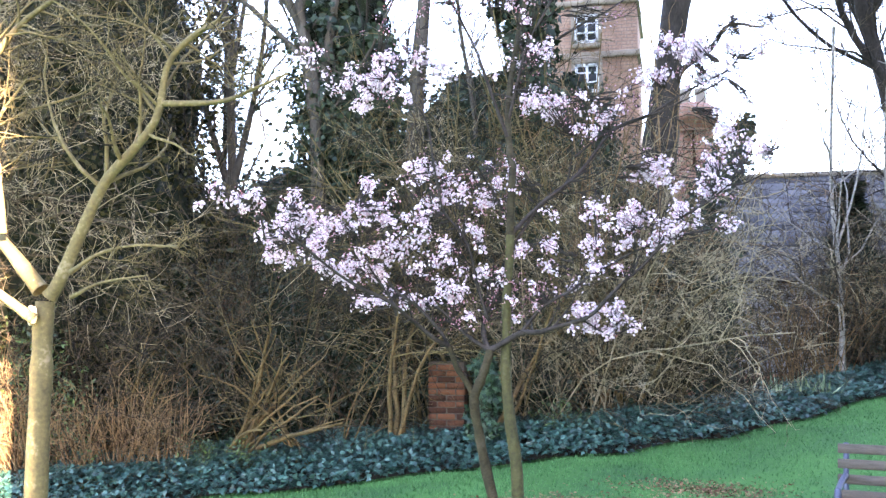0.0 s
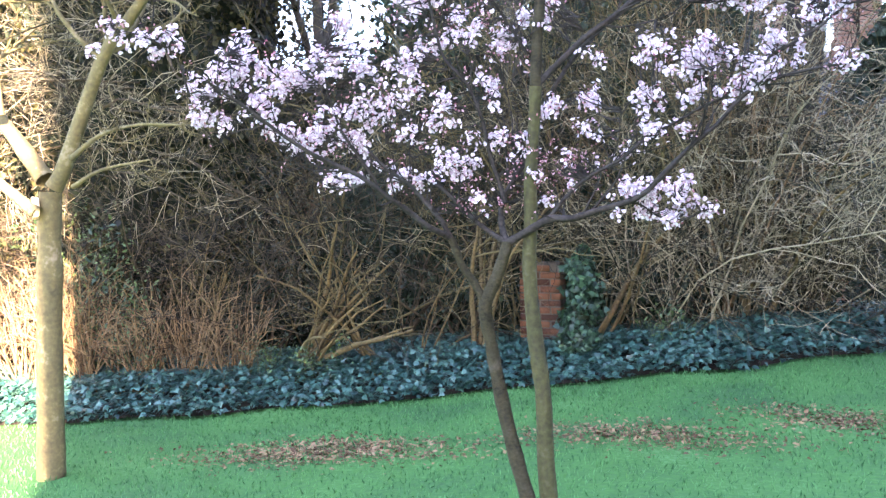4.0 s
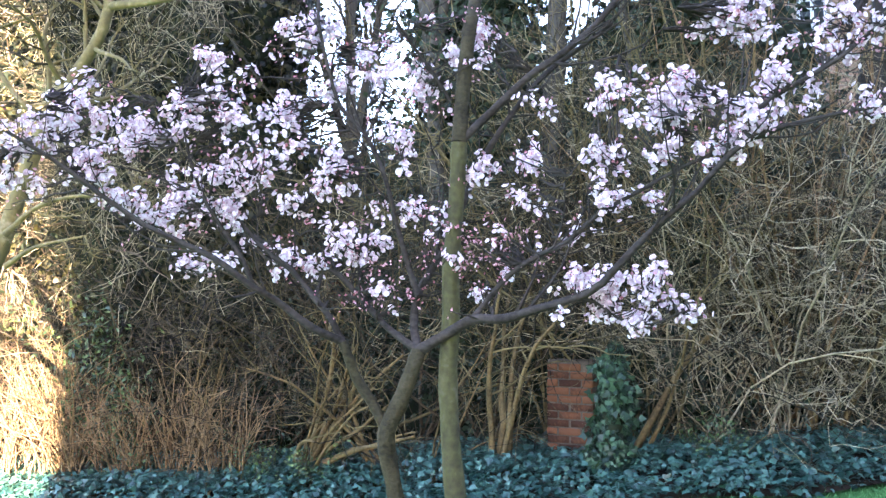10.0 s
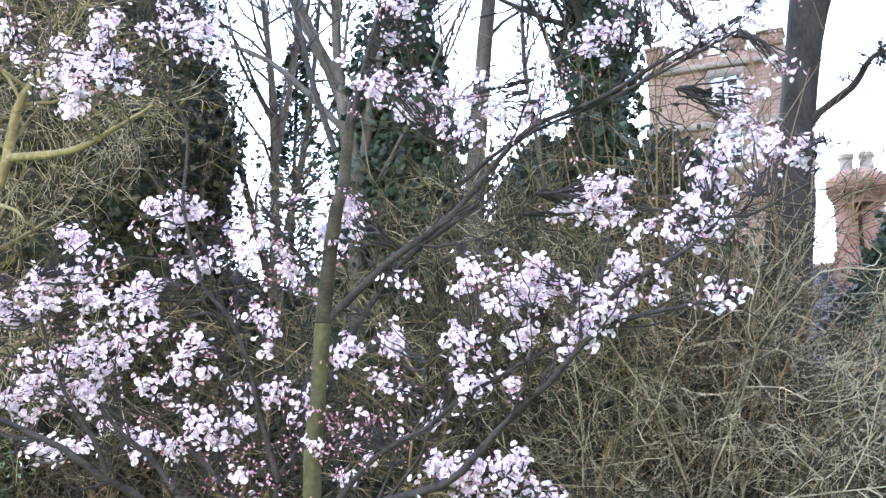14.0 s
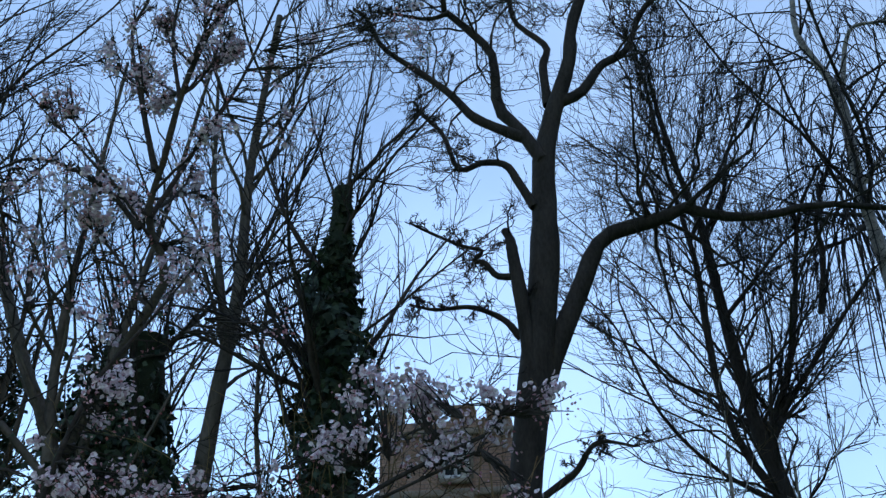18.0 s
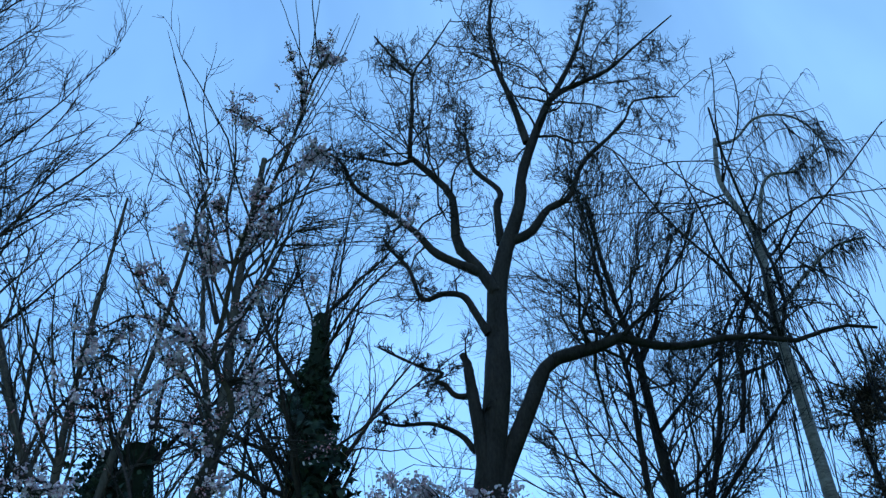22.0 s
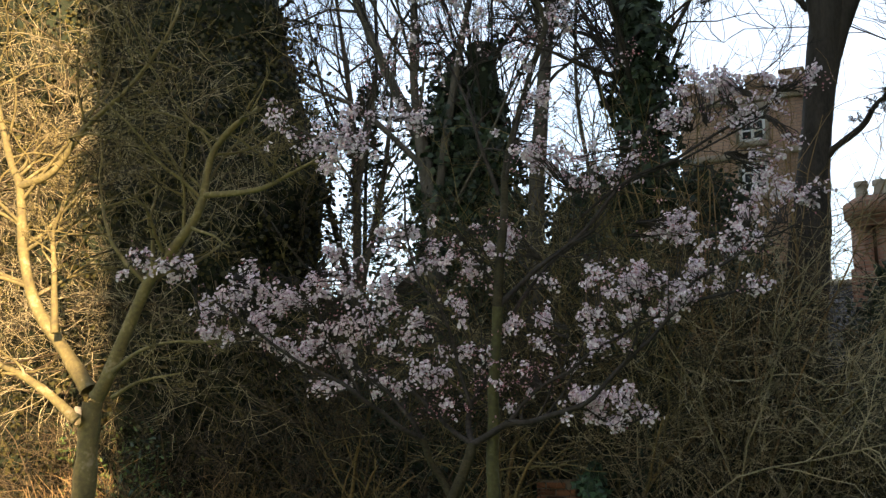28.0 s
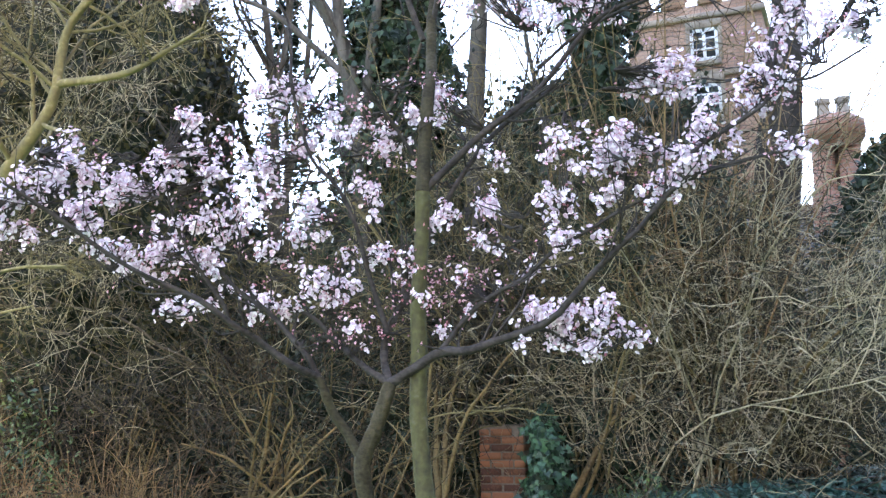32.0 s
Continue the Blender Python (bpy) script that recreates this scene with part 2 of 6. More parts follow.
def smooth_line(p, n):
    """n points on a smooth curve through p."""
    p = np.asarray(p, float)
    q = np.vstack([2 * p[0] - p[1], p, 2 * p[-1] - p[-2]])
    out = []
    for u in np.linspace(0, len(p) - 1 - 1e-6, n):
        i = int(u)
        t = u - i
        a, b, c, d = q[i], q[i + 1], q[i + 2], q[i + 3]
        out.append(0.5 * (2 * b + (c - a) * t + (2 * a - 5 * b + 4 * c - d) * t * t + (3 * b - a - 3 * c + d) * t ** 3))
    return np.array(out)


def limb(p, r0, r1, n=24, sides=8, knob=0.06):
    """One tapered limb through the points p."""
    c = smooth_line(p, n)
    u = np.linspace(0, 1, n)
    r = (r0 + (r1 - r0) * u ** 0.8) * (1 + knob * rng.standard_normal(n))
    return c, r


def wander(start, way, length, K=5, wob=0.15, lift=0.0):
    """Polylines that set out from start along way, bend by chance and rise or droop by lift."""
    B = len(start)
    d = unit(way)
    pts = [np.asarray(start, float)]
    step = (np.asarray(length) / (K - 1))[:, None]
    for k in range(K - 1):
        d = unit(d + wob * rng.standard_normal((B, 3)) + np.array([0, 0, lift]) / (K - 1))
        pts.append(pts[-1] + d * step)
    return np.stack(pts, 1)


def sprout(pts, rad, n, lo, hi, length, angle, K=5, wob=0.15, lift=0.0, thick=0.55, tip=0.3, minr=0.0015):
    """n children on each of the polylines: where (lo to hi along it), how long (fraction range of the parent's length), and at what angle."""
    B, Kp, _ = pts.shape
    own = np.repeat(np.arange(B), n)
    u = rng.uniform(lo, hi, len(own)) * (Kp - 1)
    i = np.minimum(u.astype(int), Kp - 2)
    f = (u - i)[:, None]
    p = pts[own, i] * (1 - f) + pts[own, i + 1] * f
    t = unit(pts[own, i + 1] - pts[own, i])
    r = rad[own, i] * (1 - f[:, 0]) + rad[own, i + 1] * f[:, 0]
    side = unit(np.cross(t, rng.standard_normal(t.shape)))
    a = np.radians(rng.uniform(*angle, len(own)))[:, None]
    d = np.cos(a) * t + np.sin(a) * side
    total = np.linalg.norm(np.diff(pts, axis=1), axis=2).sum(1)[own]
    L = total * rng.uniform(*length, len(own)) * (1.15 - 0.6 * u / (Kp - 1))
    c = wander(p, d, L, K, wob, lift)
    r0 = np.maximum(r * thick, minr)
    return c, r0[:, None] * np.linspace(1, tip, K)[None, :]


def kites(pos, way, nor, length, width, fold=0.15):
    """Leaves: folded four-cornered blades at pos, pointing along way, facing nor."""
    way = unit(way)
    side = unit(np.cross(way, nor))
    up = np.cross(side, way)
    length, width = np.asarray(length)[:, None], np.asarray(width)[:, None]
    V = np.stack([pos, pos + way * length * 0.45 + side * width * 0.5 + up * width * fold, pos + way * length, pos + way * length * 0.45 - side * width * 0.5 + up * width * fold], 1).reshape(-1, 3)
    b = np.arange(len(pos))[:, None] * 4
    F = np.concatenate([b + [[0, 1, 2]], b + [[0, 2, 3]]])
    return V, F


def ivy_leaves(pos, way, nor, size):
    """Three-lobed ivy leaves, slightly folded along the midrib."""
    way = unit(way)
    side = unit(np.cross(way, nor))
    up = np.cross(side, way)
    size = np.asarray(size)[:, None]
    rim = [(0, 0, 0), (0.34, 0.05, -0.05), (0.52, 0.3, -0.12), (0.26, 0.46, -0.04), (0, 1.0, -0.1), (-0.26, 0.46, -0.04), (-0.52, 0.3, -0.12), (-0.34, 0.05, -0.05)]
    V = np.stack([pos + size * (u * side + v * way + w * up) for u, v, w in rim], 1).reshape(-1, 3)
    b = np.arange(len(pos))[:, None] * 8
    return V, np.concatenate([b + [[0, i, i + 1]] for i in range(1, 7)])


def flowers(centres, nor, size):
    """Open five-petalled flowers, each petal a cupped, rounded blade."""
    n = len(centres)
    nor = unit(nor)
    a = unit(np.cross(nor, rng.standard_normal((n, 3))))
    b = np.cross(nor, a)
    size = np.asarray(size)[:, None]
    parts = []
    for k in range(5):
        t = k * 2 * np.pi / 5 + rng.normal(0, 0.12, n)[:, None]
        d = unit(np.cos(t) * a + np.sin(t) * b + rng.uniform(0.1, 0.6, (n, 1)) * nor)
        side = unit(np.cross(d, nor))
        up = np.cross(side, d) * 0.1
        rim = [(0, 0, 0), (0.30, 0.22, 0.5), (0.29, 0.42, 0.9), (0.06, 0.53, 0.6), (-0.06, 0.53, 0.6), (-0.29, 0.42, 0.9), (-0.30, 0.22, 0.5)]
        V = np.stack([centres + size * (u * side + v * d + w * up) for u, v, w in rim], 1).reshape(-1, 3)
        f = np.arange(n)[:, None] * 7
        parts.append((V, np.concatenate([f + [[0, i, i + 1]] for i in range(1, 6)])))
    return soup(parts)


def part(name, vf, material, parent, label="", smooth=False):
    V, F = vf
    F = F if isinstance(F, list) else [F]
    ob = new(name, mesh_of(name, V, F, material, smooth))
    ob.parent = parent
    if label:
        ob["label"] = label
    return ob


def each(name, pts, rad, sides, material, parent, at):
    """Every tube of a set as a part of its own."""
    for a, b in zip(pts, rad):
        part(name, local(tubes(a[None], b[None], sides), at), material, parent)


def mass(name, vf, material, parent, label=""):
    """Countless fine pieces as one part."""
    return tagged(part(name, vf, material, parent, label), kind="stuff")


def thing(name, at, label, category, group="", kind=""):
    ob = new(name)
    ob.location = at
    ob.empty_display_size = 0.2
    return tagged(ob, label, category, group, kind)


def local(vf, at):
    V, F = vf
    return V - np.asarray(at), F


def boxes(specs, bevel=0.0):
    """Boxes (x0, y0, z0, x1, y1, z1), joined, with chamfered upright and level edges if bevel is set."""
    bm = bmesh.new()
    for x0, y0, z0, x1, y1, z1 in specs:
        m = Matrix.Translation(((x0 + x1) / 2, (y0 + y1) / 2, (z0 + z1) / 2)) @ Matrix.Diagonal((x1 - x0, y1 - y0, z1 - z0, 1))
        bmesh.ops.create_cube(bm, size=1, matrix=m)
    if bevel:
        bmesh.ops.bevel(bm, geom=bm.edges[:], offset=bevel, segments=1, affect="EDGES")
    bm.verts.ensure_lookup_table()
    V = np.array([v.co[:] for v in bm.verts])
    tri = [[v.index for v in f.verts] for f in bm.faces if len(f.verts) == 3]
    quad = [[v.index for v in f.verts] for f in bm.faces if len(f.verts) == 4]
    bm.free()
    return V, [np.array(f) for f in (tri, quad) if f]


def ground_z(x, y):
    x, y = np.asarray(x, float), np.asarray(y, float)
    left = -9 * np.tanh(np.maximum(-0.8 - x, 0) / 9)
    right = 6 * np.tanh(np.maximum(x - 0.8, 0) / 6)
    back = np.clip((y - 8) / 3, 0, 1)
    ys = 9 * np.tanh((y - 5.45) / 9)
    bump = 0.02 * np.sin(1.3 * x + 0.7) * np.cos(1.1 * y) + 0.012 * np.sin(3.1 * x + 2.3 * y)
    return 0.095 * left + 0.15 * right * back * back * (3 - 2 * back) + 0.03 * ys - 0.06 + bump * np.exp(-((x / 30) ** 2))


def edge_y(x):
    """Where the lawn meets the ivy bed."""
    x = np.asarray(x, float)
    return 10.72 + 0.3 * x + 0.72 * (np.sqrt((x + 0.6) ** 2 + 0.25) + x + 0.6) / 2 + 0.06 * np.sin(2.3 * x) + 0.04 * np.sin(5.1 * x + 1)


# ---- ground ----
gx = np.concatenate([[-900, -300, -120, -60, -30], np.arange(-18, 14.01, 0.3), [20, 35, 70, 150, 400, 900]])
gy = np.concatenate([[-900, -300, -100, -40, -15, -5], np.arange(0, 16.01, 0.3), [20, 26, 40, 80, 200, 500, 1500]])
GX, GY = np.meshgrid(gx, gy, indexing="ij")
i, j = np.meshgrid(np.arange(len(gx) - 1), np.arange(len(gy) - 1), indexing="ij")
b0 = (i * len(gy) + j).ravel()
quads = np.stack([b0, b0 + len(gy), b0 + len(gy) + 1, b0 + 1], -1)
ground = new("ground", mesh_of("ground", np.stack([GX, GY, ground_z(GX, GY)], -1).reshape(-1, 3), [quads], GRASS, True))
tagged(ground, "mown green lawn sloping gently up to one side", "lawn", kind="structure")

# bed of soil under the ivy and the thicket
bx = np.linspace(-16, 8, 80)
by = np.linspace(0, 1, 14)
BX, BV = np.meshgrid(bx, by, indexing="ij")
BY = edge_y(BX) + BV * np.maximum(15.5 - edge_y(BX), 3.0)
BZ = ground_z(BX, BY) + 0.02 + 0.16 * np.minimum(1, BV * 5) * (0.7 + 0.3 * np.sin(2.1 * BX + 3 * BV)) * (BV > 0)
i, j = np.meshgrid(np.arange(79), np.arange(13), indexing="ij")
b0 = (i * 14 + j).ravel()
bed = new("soil_bed", mesh_of("soil_bed", np.stack([BX, BY, BZ], -1).reshape(-1, 3), [np.stack([b0, b0 + 14, b0 + 15, b0 + 1], -1)], SOIL, True))
tagged(bed, "dark bare soil of the planting bed below the thicket", "flower bed", kind="structure")

# mown grass blades near the walk
n = 150000
x, y = rng.uniform(-9, 6, n), rng.uniform(-1, 14, n)
ok = y < edge_y(x) + 0.05
x, y = x[ok], y[ok]
n = len(x)
p = np.stack([x, y, ground_z(x, y)], -1)
w = np.stack([rng.normal(0, 0.5, n), rng.normal(0, 0.5, n), np.ones(n)], -1)
grass = new("grass", mesh_of("grass", *(lambda v, f: (v, [f]))(*kites(p, w, rng.standard_normal((n, 3)), rng.uniform(0.02, 0.055, n), rng.uniform(0.005, 0.01, n))), BLADE))
tagged(grass, "short green grass blades of the mown lawn", "grass", kind="stuff")

# worn patches with fallen leaves on the lawn
n = 5000
c = rng.choice([0, 1, 2], n, p=[0.5, 0.3, 0.2])
cx, cy = np.array([-3.2, -0.8, 0.4])[c], np.array([7.65, 8.0, 8.9])[c]
x, y = cx + rng.normal(0, 1, n) * np.array([0.6, 0.5, 0.35])[c], cy + 0.1 * np.sin(4 * rng.uniform(0, 6, n)) + rng.normal(0, 0.2, n)
p = np.stack([x, y, ground_z(x, y) + 0.012], -1)
w = np.stack([rng.normal(0, 1, n), rng.normal(0, 1, n), rng.normal(0, 0.2, n)], -1)
litter = new("fallen_leaves", mesh_of("fallen_leaves", *(lambda v, f: (v, [f]))(*kites(p, w, np.array([[0.1, 0.1, 1.0]]) + rng.normal(0, 0.4, (n, 3)), rng.uniform(0.02, 0.06, n), rng.uniform(0.012, 0.036, n))), LITTER))
tagged(litter, "scattered brown fallen leaves and twigs on the grass", "leaf litter", kind="stuff")

# ivy that covers the bed
n = 52000
x = rng.uniform(-10, 7, n)
v = rng.uniform(-0.04, 1, n) ** 1.0
y = edge_y(x) + v * 2.3
p = np.stack([x, y, ground_z(x, y) + 0.05 + 0.2 * np.clip(v * 4, 0, 1) + rng.uniform(0, 0.13, n)], -1)
w = np.stack([rng.normal(0, 0.6, n), -0.6 + rng.normal(0, 0.6, n), rng.normal(-0.1, 0.35, n)], -1)
nr = np.stack([rng.normal(0, 0.45, n), -0.35 + rng.normal(0, 0.4, n), np.ones(n)], -1)
s = rng.uniform(0.04, 0.085, n)
ground_ivy = new("ground_ivy", mesh_of("ground_ivy", *(lambda a, f: (a, [f]))(*ivy_leaves(p, w, nr, s)), IVY_GROUND))
tagged(ground_ivy, "dense blue-green ivy covering the bed along the lawn", "ivy", kind="stuff")

# ---- the house that shades the garden, behind the camera ----
# out of view; the upper steps are added only to slant the shadow's edge
V, F = boxes([(0, -8, -2, 46, 0, 9.5)] + [(-0.1 - 0.1 * k - 0.004 * k * k, -8, 9.5 + k, 46, 0, 10.5 + k) for k in range(17)])
shade_house = new("wall_south", mesh_of("wall_south", V, F, BRICK_WALL))
shade_house.matrix_world = pose(9.35, -11.4, 0, 0, 0, math.degrees(math.atan2(0.625, 0.781)))
tagged(shade_house, "unseen tall brick house wall, stepped out above to slant its shadow", "house wall", kind="structure")

# ---- cherry tree ----
base = np.array([-0.8, 5.42, float(ground_z(-0.8, 5.42)) - 0.03])
cherry = thing("cherry_tree", base, "young flowering cherry tree with pale pink blossom on the lawn", "tree")
GREEN = [(-0.72, 5.44, -0.12), (-0.73, 5.44, 0.05), (-0.76, 5.44, 0.4), (-0.77, 5.44, 0.73), (-0.81, 5.44, 1.04), (-0.83, 5.44, 1.34), (-0.82, 5.44, 1.53), (-0.82, 5.44, 1.73), (-0.8, 5.44, 1.97), (-0.79, 5.44, 2.16)]
LEAD = [(-0.79, 5.44, 2.16), (-0.79, 5.47, 2.37), (-0.78, 5.5, 2.58), (-0.81, 5.6, 2.69), (-0.84, 5.7, 2.98), (-0.83, 5.85, 3.3), (-0.79, 6.05, 3.74), (-0.75, 6.2, 4.09), (-0.95, 6.35, 4.48), (-0.94, 6.4, 4.82), (-0.93, 6.45, 5.22), (-0.87, 6.5, 5.63), (-0.74, 6.5, 5.94), (-0.59, 6.5, 6.49), (-0.52, 6.5, 6.89), (-0.39, 6.5, 7.22)]
FRONT = [(-0.72, 5.36, -0.12), (-0.76, 5.36, 0.07), (-0.85, 5.36, 0.35), (-0.93, 5.36, 0.65), (-0.99, 5.36, 0.95), (-1.01, 5.33, 1.15), (-0.97, 5.35, 1.26), (-0.93, 5.37, 1.38), (-0.92, 5.39, 1.44)]
LEFT0 = [(-1.01, 5.33, 1.17), (-1.06, 5.32, 1.26), (-1.11, 5.3, 1.34), (-1.13, 5.28, 1.41), (-1.15, 5.27, 1.47)]
LEFT = [(-1.15, 5.27, 1.47), (-1.22, 5.18, 1.52), (-1.31, 5.1, 1.61), (-1.35, 5.01, 1.66), (-1.44, 4.93, 1.75), (-1.59, 4.84, 1.83), (-1.71, 4.76, 1.92), (-1.81, 4.67, 2.02), (-1.88, 4.59, 2.09), (-1.92, 4.5, 2.14)]
LEFT_B = [(-1.16, 5.27, 1.48), (-1.19, 5.25, 1.55), (-1.26, 5.24, 1.63), (-1.34, 5.22, 1.72), (-1.45, 5.2, 1.8), (-1.57, 5.18, 1.92), (-1.68, 5.17, 1.98), (-1.83, 5.15, 2.03)]
LEFT_C = [(-1.45, 5.15, 1.66), (-1.47, 5.12, 1.75), (-1.53, 5.09, 1.85), (-1.6, 5.06, 1.97), (-1.64, 5.03, 2.11), (-1.65, 5, 2.25)]
MIDL = [(-0.92, 5.39, 1.44), (-1.04, 5.38, 1.52), (-1.16, 5.38, 1.63), (-1.25, 5.37, 1.71), (-1.39, 5.36, 1.76), (-1.57, 5.36, 1.83), (-1.77, 5.35, 1.95)]
MID = [(-0.92, 5.39, 1.44), (-0.96, 5.43, 1.52), (-0.97, 5.47, 1.63), (-0.92, 5.51, 1.74), (-0.88, 5.55, 1.83), (-0.83, 5.59, 2.01), (-0.74, 5.63, 2.2), (-0.58, 5.67, 2.41), (-0.42, 5.71, 2.53), (-0.34, 5.75, 2.6)]
MID_UP = [(-0.41, 5.75, 2.68), (-0.21, 5.81, 2.84), (0.12, 5.88, 2.97), (0.39, 5.94, 3.1), (0.57, 6, 3.2)]
RIGHT = [(-0.92, 5.39, 1.44), (-0.83, 5.4, 1.49), (-0.72, 5.41, 1.55), (-0.62, 5.42, 1.55), (-0.52, 5.43, 1.58), (-0.32, 5.44, 1.64), (-0.21, 5.44, 1.74), (-0.09, 5.45, 1.86), (0.02, 5.46, 1.95), (0.14, 5.47, 2.08), (0.25, 5.48, 2.13), (0.39, 5.49, 2.16), (0.54, 5.5, 2.18)]
RIGHT_UP = [(0.13, 5.5, 2.09), (0.22, 5.52, 2.22), (0.33, 5.55, 2.29), (0.43, 5.57, 2.35), (0.54, 5.6, 2.44), (0.63, 5.6, 2.45), (0.8, 5.6, 2.53)]
RIGHT_B = [(-0.73, 5.42, 1.55), (-0.61, 5.44, 1.69), (-0.51, 5.46, 1.76), (-0.41, 5.48, 1.81), (-0.3, 5.49, 1.9), (-0.17, 5.51, 1.97), (-0.04, 5.53, 2.04), (0.12, 5.55, 2.1)]
GREEN_R = [(-0.79, 5.44, 2.16), (-0.7, 5.49, 2.26), (-0.57, 5.54, 2.39), (-0.46, 5.6, 2.48), (-0.35, 5.65, 2.59), (-0.15, 5.75, 2.85), (0.08, 5.85, 2.96), (0.32, 5.95, 3.12), (0.58, 6, 3.25)]
LOWR = [(-0.42, 5.48, 1.62), (-0.33, 5.51, 1.61), (-0.24, 5.54, 1.55), (-0.15, 5.57, 1.54), (-0.06, 5.6, 1.58)]
GREEN_L = [(-0.93, 5.4, 1.63), (-0.99, 5.37, 1.85), (-1.02, 5.33, 2.03), (-1.08, 5.3, 2.18), (-1.17, 5.27, 2.29), (-1.2, 5.23, 2.43), (-1.22, 5.2, 2.58)]
GREEN_M = [(-0.83, 5.45, 2.31), (-0.88, 5.4, 2.41), (-0.93, 5.35, 2.5), (-0.97, 5.3, 2.58)]
UP_L = [(-0.9, 6.2, 4.33), (-1.04, 6.15, 4.5), (-1.21, 6.1, 4.61), (-1.37, 6, 4.61), (-1.52, 5.9, 4.44)]
UP_M = [(-0.98, 6.4, 4.77), (-1.11, 6.4, 5.21), (-1.22, 6.4, 5.64), (-1.16, 6.4, 5.91), (-1.24, 6.4, 6.11)]
UP_R = [(-0.93, 6.45, 5.22), (-1.02, 6.45, 5.65), (-1.01, 6.45, 6.1), (-1.05, 6.45, 6.6)]
LIFT_L = [(-0.82, 5.55, 2.8), (-0.93, 5.54, 3.12), (-1.03, 5.58, 3.4), (-1.17, 5.62, 3.68), (-1.34, 5.66, 4.0), (-1.48, 5.7, 4.26)]
LIFT_R = [(-0.83, 5.68, 2.93), (-0.76, 5.68, 3.22), (-0.7, 5.72, 3.45), (-0.58, 5.81, 3.71), (-0.47, 5.9, 3.98)]
UP_S = [(-0.91, 6.3, 4.45), (-0.78, 6.4, 4.89), (-0.63, 6.5, 5.38), (-0.46, 6.6, 6.16), (-0.35, 6.6, 6.37)]
TOP_L = [(-1.22, 5.2, 2.58), (-1.3, 5.29, 2.9), (-1.48, 5.23, 3.1), (-1.74, 5.17, 3.15), (-1.93, 5.11, 3.25), (-2.06, 5.05, 3.37)]
LEFT_TIP = [(-2.05, 4.55, 2.09), (-2.06, 4.47, 2.25), (-2.13, 4.38, 2.32), (-2.25, 4.3, 2.36)]
limbs = {}
for nm, pts, r0, r1 in (("front", FRONT, 0.046, 0.03), ("left0", LEFT0, 0.023, 0.019), ("left", LEFT, 0.018, 0.006), ("left_b", LEFT_B, 0.016, 0.005), ("left_c", LEFT_C, 0.012, 0.004), ("left_tip", LEFT_TIP, 0.007, 0.003),
                        ("midl", MIDL, 0.017, 0.005), ("mid", MID, 0.02, 0.009), ("mid_up", MID_UP, 0.01, 0.005), ("right", RIGHT, 0.025, 0.006), ("right_up", RIGHT_UP, 0.012, 0.004), ("right_b", RIGHT_B, 0.013, 0.006), ("lowr", LOWR, 0.008, 0.003), ("green_l", GREEN_L, 0.013, 0.006), ("green_m", GREEN_M, 0.009, 0.005), ("top_l", TOP_L, 0.008, 0.003)):
    limbs[nm] = limb(pts, r0 * 0.84, r1 * 0.9, 28)
for nm, pts, r0, r1 in (("green", GREEN, 0.046, 0.027), ("lead", LEAD, 0.028, 0.010), ("lift_l", LIFT_L, 0.013, 0.004), ("lift_r", LIFT_R, 0.012, 0.004), ("up_l", UP_L, 0.014, 0.005), ("up_m", UP_M, 0.014, 0.005), ("up_r", UP_R, 0.012, 0.004), ("up_s", UP_S, 0.013, 0.004), ("green_r", GREEN_R, 0.016, 0.007)):
    limbs[nm] = limb(pts, r0, r1, 36, knob=0.04)
for nm in limbs:
    c, r = limbs[nm]
    kind = {"front": "trunk", "green": "trunk", "lead": "trunk"}.get(nm, "branch")
    m = {"green": BARK_GREEN, "lead": BARK_TRUNK, "front": BARK_TRUNK, "left0": BARK_TRUNK}.get(nm, BARK_CHERRY)
    part(kind, local(tubes(c[None], r[None], 9), base), m, cherry, "grey-green trunk with algae" if nm == "green" else "", True)
# side shoots of the leader
c, r = limbs["lead"]
shoots, srad = sprout(c[None], r[None], 22, 0.4, 0.98, (0.1, 0.24), (25, 60), 8, 0.1, 0.3, 0.55, 0.35, 0.006)
each("shoot", shoots, srad, 5, BARK_CHERRY, cherry, base)
whips, wrad = sprout(shoots, srad, 2, 0.3, 1.0, (0.35, 0.8), (12, 40), 8, 0.08, 0.3, 0.7, 0.4, 0.004)
each("whip", whips, wrad, 4, TWIG_DARK, cherry, base)
long_whips = wander(np.concatenate([c[28:35], limbs["up_m"][0][30:33]]), np.stack([np.linspace(0.35, -0.35, 10) + rng.normal(0, 0.1, 10), rng.normal(0, 0.15, 10), np.ones(10)], -1), rng.uniform(0.9, 1.7, 10), 9, 0.05, 0.3)
each("whip", long_whips, np.full((10, 1), 0.006) * np.linspace(1, 0.35, 9)[None], 4, TWIG_DARK, cherry, base)

# blossom: clouds of clusters (centre, half sizes, how many, share of buds)
BLOSSOM_LEFT = [
    ((-2.02, 4.6, 2), (0.10, 0.08, 0.07), 8, 0.1), ((-2.04, 4.65, 2.14), (0.10, 0.08, 0.09), 9, 0.1), ((-1.94, 4.8, 2.24), (0.12, 0.10, 0.10), 12, 0.1), ((-1.83, 4.95, 2.21), (0.12, 0.10, 0.11), 12, 0.1),
    ((-1.86, 4.8, 2.07), (0.12, 0.10, 0.08), 10, 0.1), ((-2.04, 4.9, 2.38), (0.08, 0.08, 0.04), 4, 0.2), ((-1.65, 5, 2.27), (0.10, 0.08, 0.10), 9, 0.1),
]
